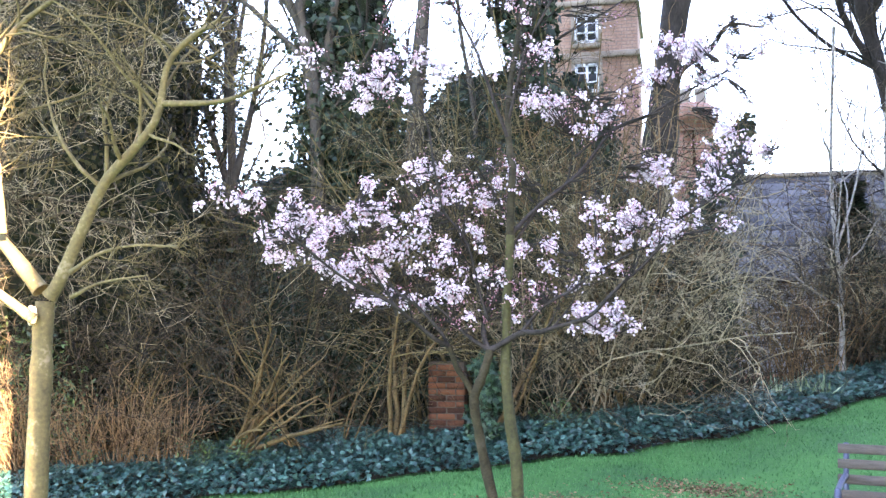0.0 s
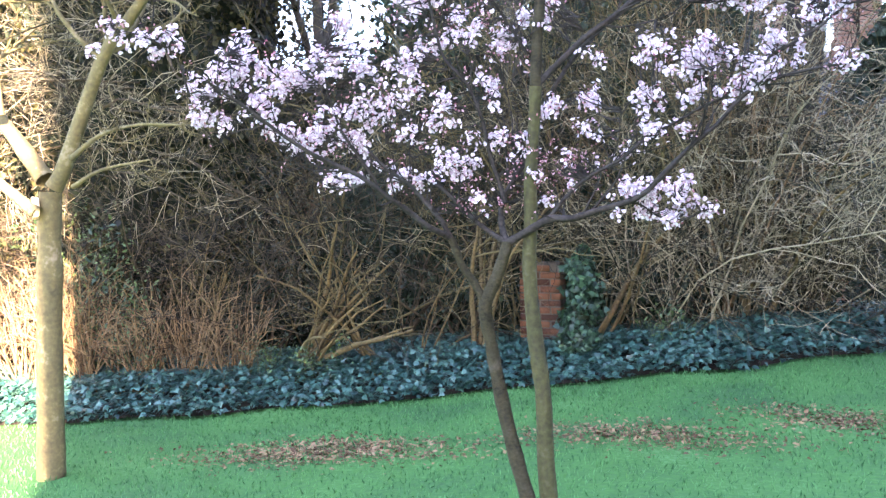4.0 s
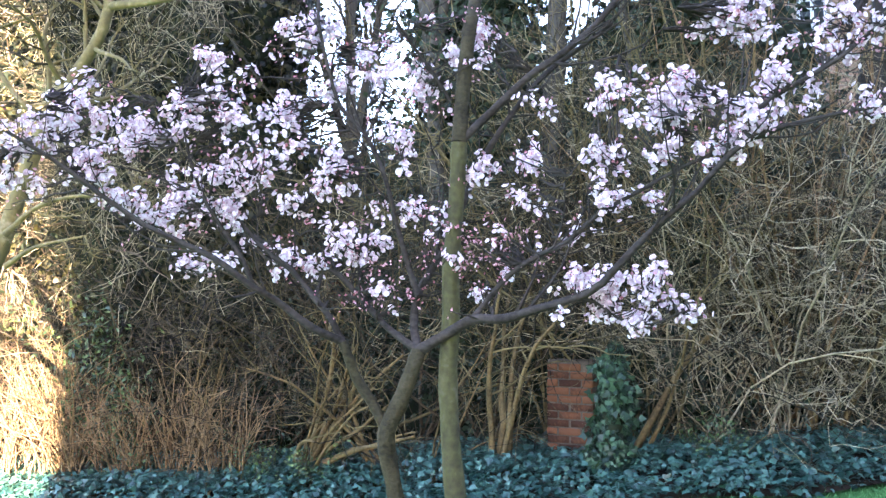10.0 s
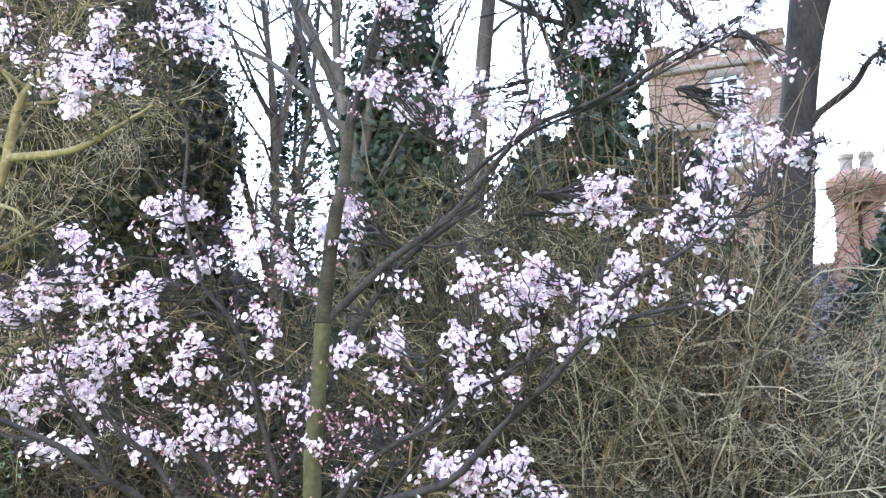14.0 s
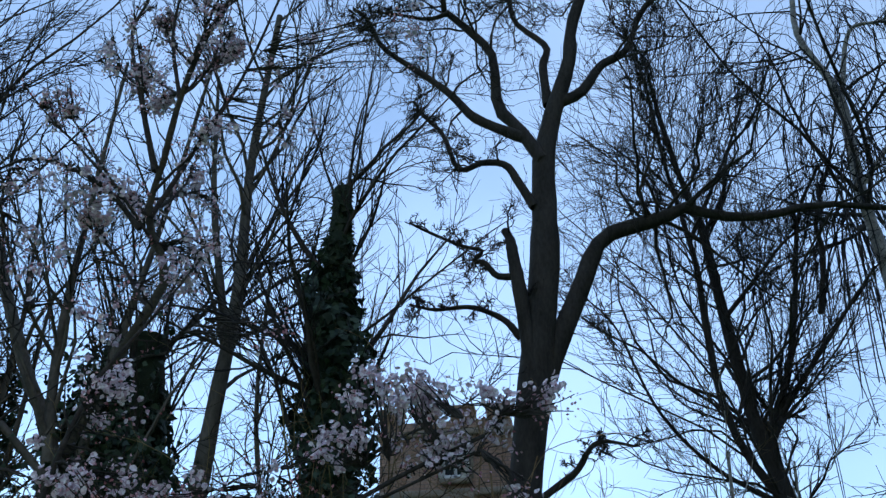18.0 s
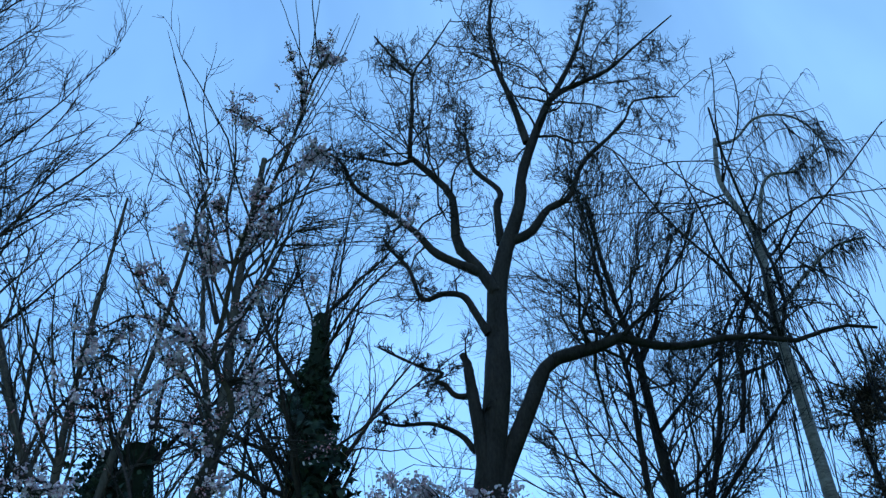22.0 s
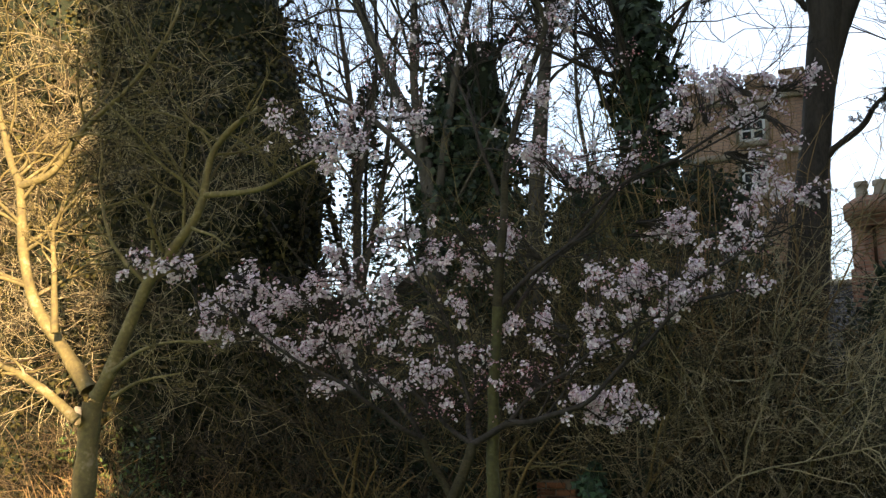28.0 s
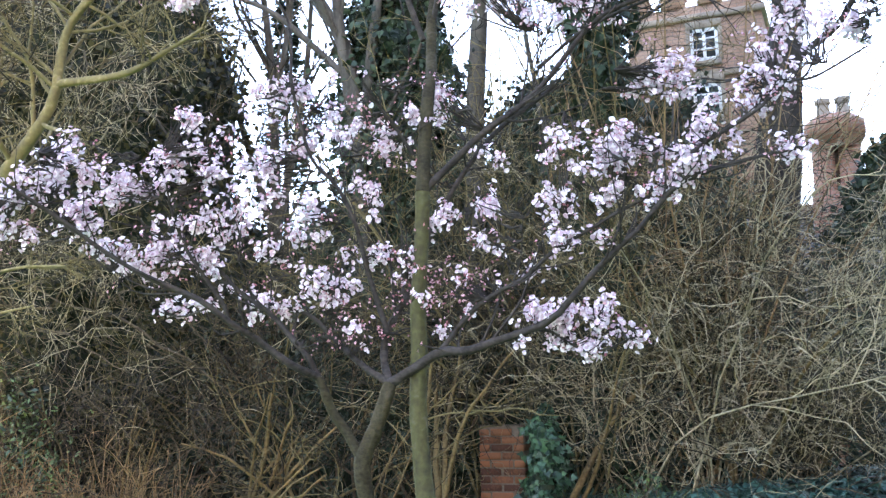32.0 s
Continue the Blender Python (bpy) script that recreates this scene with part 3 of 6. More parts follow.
BLOSSOM_LEFT_IN = [
    ((-1.59, 5.1, 2.45), (0.06, 0.08, 0.06), 5, 0.2), ((-1.5, 5.1, 2.24), (0.08, 0.08, 0.08), 8, 0.15), ((-1.28, 5.1, 2.24), (0.08, 0.08, 0.08), 10, 0.1), ((-1.72, 5.05, 1.95), (0.12, 0.10, 0.10), 14, 0.1),
    ((-1.56, 5.1, 2.07), (0.12, 0.10, 0.08), 10, 0.15), ((-1.57, 5.15, 1.92), (0.09, 0.08, 0.08), 8, 0.15), ((-1.61, 5.1, 1.76), (0.08, 0.08, 0.06), 6, 0.15), ((-1.82, 4.9, 1.95), (0.10, 0.08, 0.06), 7, 0.15),
    ((-1.42, 5.15, 2.07), (0.06, 0.08, 0.06), 4, 0.2), ((-1.36, 5.2, 1.97), (0.07, 0.08, 0.06), 5, 0.2),
]
BLOSSOM_MID = [
    ((-1.22, 5.25, 2.01), (0.08, 0.08, 0.08), 6, 0.2), ((-1.17, 5.25, 1.86), (0.07, 0.08, 0.08), 6, 0.2), ((-1.16, 5.3, 1.78), (0.05, 0.08, 0.05), 4, 0.15), ((-1.45, 5.3, 1.8), (0.08, 0.08, 0.08), 6, 0.4),
    ((-1.35, 5.3, 1.72), (0.06, 0.08, 0.06), 4, 0.4), ((-0.95, 5.4, 1.95), (0.06, 0.08, 0.06), 5, 0.2), ((-0.99, 5.4, 2.14), (0.06, 0.08, 0.06), 4, 0.3), ((-1.08, 5.4, 1.88), (0.06, 0.08, 0.08), 4, 0.4),
    ((-0.85, 5.45, 1.89), (0.06, 0.08, 0.08), 6, 0.4), ((-0.75, 5.5, 2.06), (0.08, 0.08, 0.05), 6, 0.2),
]
BLOSSOM_MID_IN = [
    ((-0.56, 5.5, 2.1), (0.06, 0.08, 0.05), 6, 0.15), ((-0.53, 5.5, 1.96), (0.10, 0.08, 0.05), 5, 0.3), ((-0.76, 5.45, 1.77), (0.18, 0.14, 0.14), 26, 0.85), ((-1.08, 5.4, 1.67), (0.18, 0.15, 0.10), 16, 0.85),
    ((-0.59, 5.5, 1.81), (0.12, 0.09, 0.10), 10, 0.8), ((-0.29, 5.5, 2.09), (0.08, 0.08, 0.08), 7, 0.15), ((-0.28, 5.55, 2.3), (0.07, 0.08, 0.07), 7, 0.1), ((-0.1, 5.5, 2.22), (0.11, 0.09, 0.10), 13, 0.1),
    ((-0.04, 5.5, 2.3), (0.05, 0.08, 0.06), 5, 0.1),
]
BLOSSOM_RIGHT = [
    ((0.05, 5.55, 2.23), (0.05, 0.08, 0.05), 5, 0.1), ((0.12, 5.5, 2.12), (0.07, 0.08, 0.07), 8, 0.1), ((0.21, 5.5, 2.2), (0.07, 0.08, 0.07), 6, 0.1), ((0.27, 5.55, 2.29), (0.09, 0.08, 0.06), 7, 0.1),
    ((-0.27, 5.5, 1.94), (0.05, 0.08, 0.04), 4, 0.1), ((-0.16, 5.5, 1.95), (0.06, 0.08, 0.04), 2, 0.3), ((-0.09, 5.5, 2.1), (0.11, 0.09, 0.05), 5, 0.2), ((-0.39, 5.5, 1.7), (0.05, 0.08, 0.05), 4, 0.1),
    ((-0.27, 5.55, 1.67), (0.08, 0.08, 0.07), 9, 0.08), ((-0.15, 5.6, 1.7), (0.04, 0.08, 0.04), 4, 0.05),
]
BLOSSOM_RIGHT_LOW = [
    ((-0.15, 5.6, 1.59), (0.06, 0.08, 0.06), 5, 0.08), ((-0.05, 5.62, 1.58), (0.03, 0.08, 0.04), 4, 0.05), ((-0.34, 5.5, 1.57), (0.07, 0.08, 0.03), 3, 0.2), ((-0.2, 5.55, 1.54), (0.07, 0.08, 0.02), 4, 0.1),
    ((-0.39, 5.5, 1.84), (0.04, 0.08, 0.04), 2, 0.2), ((0.53, 5.55, 2.19), (0.09, 0.08, 0.06), 5, 0.15),
]
BLOSSOM_TOP = [
    ((-1.31, 5.3, 2.56), (0.13, 0.10, 0.10), 11, 0.2), ((-1.23, 5.3, 2.38), (0.10, 0.08, 0.06), 7, 0.3), ((-1.12, 5.5, 2.51), (0.15, 0.12, 0.13), 12, 0.4), ((-0.79, 5.6, 2.54), (0.06, 0.08, 0.08), 6, 0.2),
    ((0.08, 5.75, 2.53), (0.12, 0.10, 0.06), 12, 0.1), ((0.44, 5.6, 2.43), (0.13, 0.11, 0.10), 10, 0.1), ((-0.55, 5.6, 2.3), (0.06, 0.08, 0.04), 3, 0.3), ((-0.95, 5.5, 2.33), (0.12, 0.10, 0.12), 6, 0.6),
    ((-2, 5.1, 3.31), (0.13, 0.11, 0.08), 5, 0.15), ((-1.78, 5.15, 3.15), (0.16, 0.13, 0.10), 9, 0.15),
]
BLOSSOM_UP = [
    ((-1.57, 5.2, 3.15), (0.08, 0.08, 0.08), 4, 0.15), ((-2.12, 4.4, 2.31), (0.11, 0.09, 0.06), 7, 0.1), ((-2.25, 4.3, 2.35), (0.09, 0.08, 0.06), 4, 0.1), ((-1.5, 5.1, 2.33), (0.12, 0.10, 0.16), 10, 0.3),
    ((-1.33, 5.1, 2.13), (0.12, 0.10, 0.10), 8, 0.2), ((-1.15, 5.2, 2.07), (0.06, 0.08, 0.06), 5, 0.1), ((-1, 5.4, 2.36), (0.14, 0.11, 0.20), 10, 0.5), ((-0.85, 5.6, 2.59), (0.13, 0.10, 0.11), 8, 0.4),
    ((-0.74, 5.9, 3.31), (0.16, 0.13, 0.30), 14, 0.6),
]
BLOSSOM_UP_RIGHT = [
    ((-0.54, 6, 3.1), (0.14, 0.11, 0.11), 9, 0.6), ((-0.2, 5.9, 2.96), (0.15, 0.12, 0.13), 10, 0.6), ((0.22, 6, 3.43), (0.18, 0.14, 0.09), 10, 0.25), ((0.43, 6, 3.19), (0.13, 0.10, 0.09), 6, 0.4),
    ((0.56, 6, 2.87), (0.13, 0.10, 0.13), 11, 0.25), ((0.13, 5.8, 2.59), (0.12, 0.10, 0.08), 9, 0.1), ((0.49, 5.8, 2.62), (0.12, 0.10, 0.10), 11, 0.15), ((0.75, 5.8, 2.7), (0.10, 0.08, 0.10), 9, 0.15),
    ((0.72, 5.9, 3.01), (0.08, 0.08, 0.06), 5, 0.2), ((0.43, 5.7, 2.45), (0.12, 0.09, 0.08), 6, 0.3),
]
BLOSSOM_UP_HIGH = [
    ((-1.37, 5.3, 3.28), (0.20, 0.16, 0.11), 10, 0.35), ((-1.47, 5, 3.06), (0.12, 0.10, 0.12), 8, 0.3), ((0.03, 6, 3.22), (0.09, 0.08, 0.09), 5, 0.4), ((-0.93, 6.45, 6.58), (0.17, 0.14, 0.31), 12, 0.6),
    ((-0.66, 6.5, 6.55), (0.14, 0.11, 0.17), 7, 0.6), ((-0.88, 6.45, 6), (0.20, 0.16, 0.16), 12, 0.5), ((-0.53, 6.6, 6.17), (0.17, 0.13, 0.13), 7, 0.5), ((-1.19, 6.4, 5.91), (0.13, 0.11, 0.13), 6, 0.6),
    ((-1.25, 6.3, 5.37), (0.08, 0.08, 0.16), 6, 0.5), ((-1, 6.45, 5.53), (0.13, 0.10, 0.16), 8, 0.5),
]
BLOSSOM_CROWN = [
    ((-0.28, 6.6, 5.6), (0.11, 0.09, 0.16), 6, 0.5), ((-0.39, 6.6, 5.12), (0.12, 0.10, 0.15), 6, 0.5), ((0.23, 6.4, 5.48), (0.18, 0.15, 0.12), 6, 0.5), ((-1.56, 6, 4.43), (0.17, 0.14, 0.17), 14, 0.35),
    ((-1.24, 6, 4.49), (0.19, 0.16, 0.14), 12, 0.4), ((-1.03, 6.2, 4.46), (0.14, 0.11, 0.17), 9, 0.4), ((-0.7, 6.3, 4.31), (0.14, 0.11, 0.11), 9, 0.35), ((-0.82, 6.3, 4.05), (0.14, 0.11, 0.14), 8, 0.4),
    ((-1.29, 6.1, 4.22), (0.17, 0.13, 0.11), 6, 0.4), ((-0.59, 6.5, 5.37), (0.15, 0.12, 0.19), 5, 0.6),
]
BLOSSOM_INNER = [
    ((-1.55, 5.10, 3.08), (0.12, 0.10, 0.10), 10, 0.10), ((-1.64, 5.10, 2.94), (0.06, 0.05, 0.05), 4, 0.10), ((-1.16, 5.20, 3.19), (0.10, 0.08, 0.09), 7, 0.10), ((-1.52, 5.10, 3.25), (0.05, 0.04, 0.04), 4, 0.10),
    ((-1.32, 5.30, 3.66), (0.16, 0.13, 0.14), 10, 0.75), ((-1.20, 5.50, 3.65), (0.14, 0.11, 0.12), 9, 0.75), ((-1.52, 5.30, 3.55), (0.15, 0.12, 0.13), 9, 0.75), ((-1.22, 5.60, 3.90), (0.15, 0.12, 0.13), 8, 0.75),
    ((-1.01, 5.70, 3.86), (0.13, 0.10, 0.11), 7, 0.75), ((-0.73, 5.70, 3.69), (0.12, 0.10, 0.10), 8, 0.75), ((-0.52, 5.90, 3.94), (0.12, 0.10, 0.10), 9, 0.35), ((-0.58, 5.60, 3.35), (0.08, 0.06, 0.07), 6, 0.35),
]
BLOSSOM_FAR_RIGHT = [
    ((-0.60, 5.50, 3.01), (0.10, 0.08, 0.09), 9, 0.35), ((-0.49, 5.60, 2.98), (0.10, 0.08, 0.09), 8, 0.75), ((-0.31, 5.60, 2.85), (0.12, 0.10, 0.10), 9, 0.75), ((-0.14, 5.90, 3.63), (0.10, 0.08, 0.09), 5, 0.75),
    ((0.29, 6.00, 3.46), (0.12, 0.10, 0.10), 9, 0.35), ((0.37, 6.00, 3.39), (0.08, 0.06, 0.07), 6, 0.10), ((0.12, 5.90, 3.20), (0.10, 0.08, 0.09), 8, 0.35), ((-0.05, 5.80, 3.05), (0.10, 0.08, 0.09), 7, 0.75),
    ((0.61, 6.10, 3.36), (0.12, 0.10, 0.10), 9, 0.35), ((0.79, 6.10, 3.41), (0.10, 0.08, 0.09), 7, 0.35), ((0.41, 6.00, 3.22), (0.12, 0.10, 0.10), 9, 0.35),
]
side = [k for k in limbs if k not in ("front", "green", "left0", "lead")]
sc, sr = [], []
for k in side:
    a, b = sprout(limbs[k][0][None], limbs[k][1][None], 16, 0.25, 1.0, (0.12, 0.34), (25, 65), 7, 0.12, 0.9, 0.45, 0.3, 0.0022)
    sc.append(a)
    sr.append(b)
sc, sr = np.concatenate(sc), np.concatenate(sr)
each("side_twig", sc, sr, 4, BARK_CHERRY, cherry, base)
alls = np.concatenate([limbs[k][0][6:] for k in side] + [shoots.reshape(-1, 3), sc[:, 1:].reshape(-1, 3)])
centres, buds = [], []
for c, h, k, bshare in BLOSSOM_LEFT + BLOSSOM_LEFT_IN + BLOSSOM_MID + BLOSSOM_MID_IN + BLOSSOM_RIGHT + BLOSSOM_RIGHT_LOW + BLOSSOM_TOP + BLOSSOM_UP + BLOSSOM_UP_RIGHT + BLOSSOM_UP_HIGH + BLOSSOM_CROWN + BLOSSOM_INNER + BLOSSOM_FAR_RIGHT:
    k = int(k * (1.75 if c[2] < 2.7 else 2.0))
    q = np.array(c) + unit(rng.standard_normal((k, 3))) * rng.uniform(0, 1, (k, 1)) ** 0.45 * np.array(h)
    centres.append(q)
    buds.append(rng.uniform(0, 1, k) < bshare)
    few = k // 3
    centres.append(np.array(c) + rng.uniform(-1.4, 1.4, (few, 3)) * np.array(h))
    buds.append(rng.uniform(0, 1, few) < 0.5 + bshare / 2)
sp = np.concatenate([shoots[:, 2:].reshape(-1, 3), whips[:, 1:5].reshape(-1, 3)])
sp = sp[rng.integers(0, len(sp), 900)] + rng.normal(0, 0.03, (900, 3))
centres.append(sp)
buds.append(rng.uniform(0, 1, 900) < 0.6)
centres, buds = np.concatenate(centres), np.concatenate(buds)
# a twig from the nearest limb below to each cluster, and finer spurs
d = np.linalg.norm(centres[:, None] - alls[None], axis=2) + 0.6 * np.maximum(0, alls[None, :, 2] - centres[:, None, 2])
near = alls[d.argmin(1)]
u = np.linspace(0, 1, 6)[None, :, None]
bend = np.stack([near[:, 0] * 0.6 + centres[:, 0] * 0.4, near[:, 1] * 0.6 + centres[:, 1] * 0.4, near[:, 2] * 0.75 + centres[:, 2] * 0.25], -1)
tw = (1 - u) ** 2 * near[:, None] + 2 * u * (1 - u) * bend[:, None] + u ** 2 * centres[:, None]
tw[:, 1:-1] += rng.normal(0, 0.008, tw[:, 1:-1].shape)
mass("twig", local(tubes(tw, np.linspace(0.0045, 0.0016, 6)[None] * rng.uniform(0.7, 1.2, (len(tw), 1)), 4), base), BARK_CHERRY, cherry)
per = np.where(buds, rng.choice([2, 4, 6], len(centres)), rng.choice([3, 6, 10, 16, 24], len(centres), p=[0.18, 0.22, 0.26, 0.22, 0.12]))
own = np.repeat(np.arange(len(centres)), per)
isb = buds[own] | (rng.uniform(0, 1, len(own)) < 0.14)
# spread each cluster along the end of its twig
along = unit(tw[own, -1] - tw[own, -3])
off = along * rng.uniform(-0.025, 0.015, (len(own), 1)) + unit(rng.standard_normal((len(own), 3))) * rng.uniform(0.008, 0.04, (len(own), 1))
pos = centres[own] + off
fl = pos[~isb]
mass("blossom", local(flowers(fl, off[~isb] + rng.normal(0, 0.012, fl.shape) + [0, -0.01, 0.012], rng.uniform(0.017, 0.025, len(fl))), base), PETAL, cherry, "pale pink open blossom")
bp = pos[isb]
bw = np.stack([rng.normal(0, 0.6, len(bp)), rng.normal(0, 0.6, len(bp)), rng.normal(0, 0.7, len(bp))], -1)
bs = rng.uniform(0.010, 0.018, len(bp))
mass("bud", local(soup([kites(bp, bw, rng.standard_normal(bp.shape), bs, bs * 0.6, 0.3), kites(bp, bw, rng.standard_normal(bp.shape), bs, bs * 0.6, 0.3)]), base), BUD, cherry, "deep pink unopened buds")

# ---- bare trees, by a common rule ----


def bare_tree(name, main, at, label, bark, twig, counts, r_scale=1.0, lift=0.2, fine=0.0035, lens=((0.3, 0.6), (0.3, 0.6), (0.35, 0.8)), ang=(25, 65), group="", wob=0.16, start=0.25, bare_bole=False, slim=0.45):
    """A tree from its main limbs (points, r0, r1), with three orders of branches that grow by chance."""
    tree = thing(name, at, label, "tree", group)
    first = True
    P, R = [], []
    dense = []
    for pts, r0, r1, *share in main:
        dense.append(share[0] if share else 1.0)
        c, r = limb(pts, r0 * r_scale, r1 * r_scale, 24, 8, 0.05)
        part("trunk" if first else "limb", local(tubes(c[None], r[None], 10), at), bark, tree, "", True)
        first = False
        P.append(c)
        R.append(r)
    P, R = np.array(P), np.array(R)
    if bare_bole:
        P, R, dense = P[1:], R[1:], dense[1:]
    long = np.linalg.norm(np.diff(P, axis=1), axis=2).sum(1)
    sets = [sprout(P[k:k + 1], R[k:k + 1], max(3, int(round(counts[0] * dense[k] * long[k] / long.mean()))), start, 1.0, lens[0], ang, 7, wob, lift, slim, 0.3, fine * 2.4) for k in range(len(P))]
    c1, r1 = np.concatenate([q[0] for q in sets]), np.concatenate([q[1] for q in sets])
    r1 = r1 * np.minimum(1, 0.028 / r1[:, :1])
    each("branch", c1, r1, 5, bark, tree, at)
    c2, r2 = sprout(c1, r1, counts[1], 0.2, 1.0, lens[1], ang, 6, wob, lift, 0.5, 0.4, fine * 1.6)
    mass("bough", local(tubes(c2, r2, 4), at), twig, tree)
    if counts[2]:
        c3, r3 = sprout(c2, r2, counts[2], 0.2, 1.0, lens[2], ang, 5, wob, lift, 0.6, 0.6, fine)
        mass("twig", local(tubes(c3, r3, 3), at), twig, tree)
    return tree


at = np.array([-0.3, 13.8, float(ground_z(-0.3, 13.8))])
LIME_BOLE = [
    ([(-0.35, 13.8, -0.1), (-0.22, 13.8, 1.6), (-0.03, 13.8, 3.51), (0.08, 13.8, 4.39), (0.17, 13.8, 5.15), (0.54, 13.8, 7.75), (0.62, 13.8, 8.79), (0.66, 13.8, 9.67), (0.83, 13.8, 10.42)], 0.33, 0.125),
    ([(0.33, 13.8, 6.1), (0.34, 13.7, 6.74), (0.27, 13.65, 7.56), (0.2, 13.65, 8.14), (0.17, 13.65, 8.4), (0.1, 13.65, 8.55)], 0.13, 0.05, 0.3),
    ([(0.27, 13.8, 5.75), (0.36, 13.84, 6.15), (0.54, 13.9, 6.75), (0.81, 13.92, 7.36), (1, 13.93, 7.78), (1.17, 13.95, 8.21), (1.36, 13.97, 8.51), (1.74, 13.98, 8.64), (2.12, 14, 8.73), (2.4, 14.02, 8.87), (2.75, 14.03, 8.73), (3.2, 14.05, 8.66), (3.67, 14.07, 8.71), (4.09, 14.08, 8.79), (4.97, 14.1, 8.65), (5.5, 14.12, 8.86), (6.1, 14.14, 8.8)], 0.175, 0.022, 0.5),
    ([(0.64, 13.7, 9.6), (0.36, 13.7, 10.14), (0.09, 13.7, 10.56), (0.05, 13.7, 11.43), (-0.23, 13.7, 11.9), (-0.57, 13.7, 12.33), (-0.63, 13.6, 12.42), (-0.58, 13.6, 13.35), (-0.57, 13.6, 14.21), (-0.24, 13.6, 14.82), (0.15, 13.6, 15.58)], 0.1, 0.01),
    ([(-0.57, 13.6, 14.21), (-0.89, 13.6, 14.64), (-1.27, 13.6, 15.3)], 0.035, 0.015),
]
LIME_SIDE = [
    ([(0.46, 13.7, 9.96), (0.08, 13.66, 10.15), (-0.26, 13.61, 10.36), (-0.54, 13.57, 10.73), (-0.97, 13.53, 11.15), (-1.49, 13.49, 11.63), (-1.72, 13.44, 12.15), (-1.93, 13.4, 12.36)], 0.085, 0.022, 1.5),
    ([(-0.56, 13.6, 12.25), (-0.86, 13.6, 12.18), (-1.29, 13.6, 12.33), (-1.76, 13.6, 12.47)], 0.04, 0.015, 1.5),
    ([(0.5, 13.7, 8.89), (0.32, 13.67, 9.25), (0.16, 13.64, 9.53), (-0.14, 13.61, 9.58), (-0.46, 13.59, 9.5), (-0.65, 13.56, 10.05), (-0.93, 13.53, 10.41), (-1.04, 13.5, 10.62)], 0.065, 0.02, 1.5),
    ([(0.25, 13.7, 7.9), (-0.01, 13.67, 7.91), (-0.16, 13.64, 8.09), (-0.29, 13.61, 8.12), (-0.18, 13.59, 8.24), (-0.44, 13.56, 8.32), (-0.83, 13.53, 8.53), (-1.1, 13.5, 8.69)], 0.05, 0.015, 1.5),
    ([(0.23, 13.8, 7.11), (0.03, 13.75, 7.35), (-0.35, 13.7, 7.52), (-0.79, 13.65, 7.5), (-1.1, 13.6, 7.57)], 0.05, 0.015, 1.5),
    ([(0.22, 13.8, 4.94), (0.38, 13.74, 5.13), (0.76, 13.68, 5.38), (0.95, 13.62, 5.63), (1.11, 13.56, 5.68), (1.42, 13.5, 5.59)], 0.06, 0.015, 1.5),
]
LIME_TOP = [
    ([(0.83, 13.8, 10.42), (1.11, 13.8, 11.29), (1.2, 13.8, 11.96), (1.57, 13.8, 13.02), (1.84, 13.8, 13.59), (2.4, 13.8, 13.89), (2.87, 13.8, 14.14), (3.39, 13.8, 14.65), (4.14, 13.8, 15.36)], 0.12, 0.012),
    ([(1.32, 13.8, 12.59), (1.13, 13.8, 13.56), (0.88, 13.8, 14.61), (0.85, 13.8, 15.7), (1.02, 13.8, 16.85), (1.21, 13.8, 17.6)], 0.075, 0.01),
    ([(1.85, 14, 13.78), (2.31, 14, 14.75), (2.6, 14, 15.67), (2.93, 14, 16.8)], 0.06, 0.01),
    ([(0.84, 13.8, 10.55), (1.25, 13.82, 10.75), (1.54, 13.85, 11.19), (1.93, 13.88, 11.45), (2.19, 13.9, 12.12), (2.71, 13.92, 12.68), (3.03, 13.95, 13.08), (3.25, 13.98, 13.51), (4, 14, 13.54)], 0.085, 0.01),
    ([(0.77, 13.9, 10.63), (0.74, 13.93, 11.35), (0.8, 13.97, 11.75), (0.37, 14, 12.32), (0.3, 14.03, 12.98), (0.13, 14.07, 13.36), (0.19, 14.1, 13.88)], 0.075, 0.01),
]
bare_tree("lime_tree", LIME_BOLE + LIME_SIDE + LIME_TOP, at, "tall bare lime tree with dark crooked limbs against the sky", BARK_DARK, TWIG_DARK, (15, 8, 8), 1.0, lift=0.25, fine=0.0045, lens=((0.12, 0.4), (0.3, 0.65), (0.35, 0.8)), start=0.3, wob=0.36, ang=(35, 85), slim=0.33, bare_bole=True)

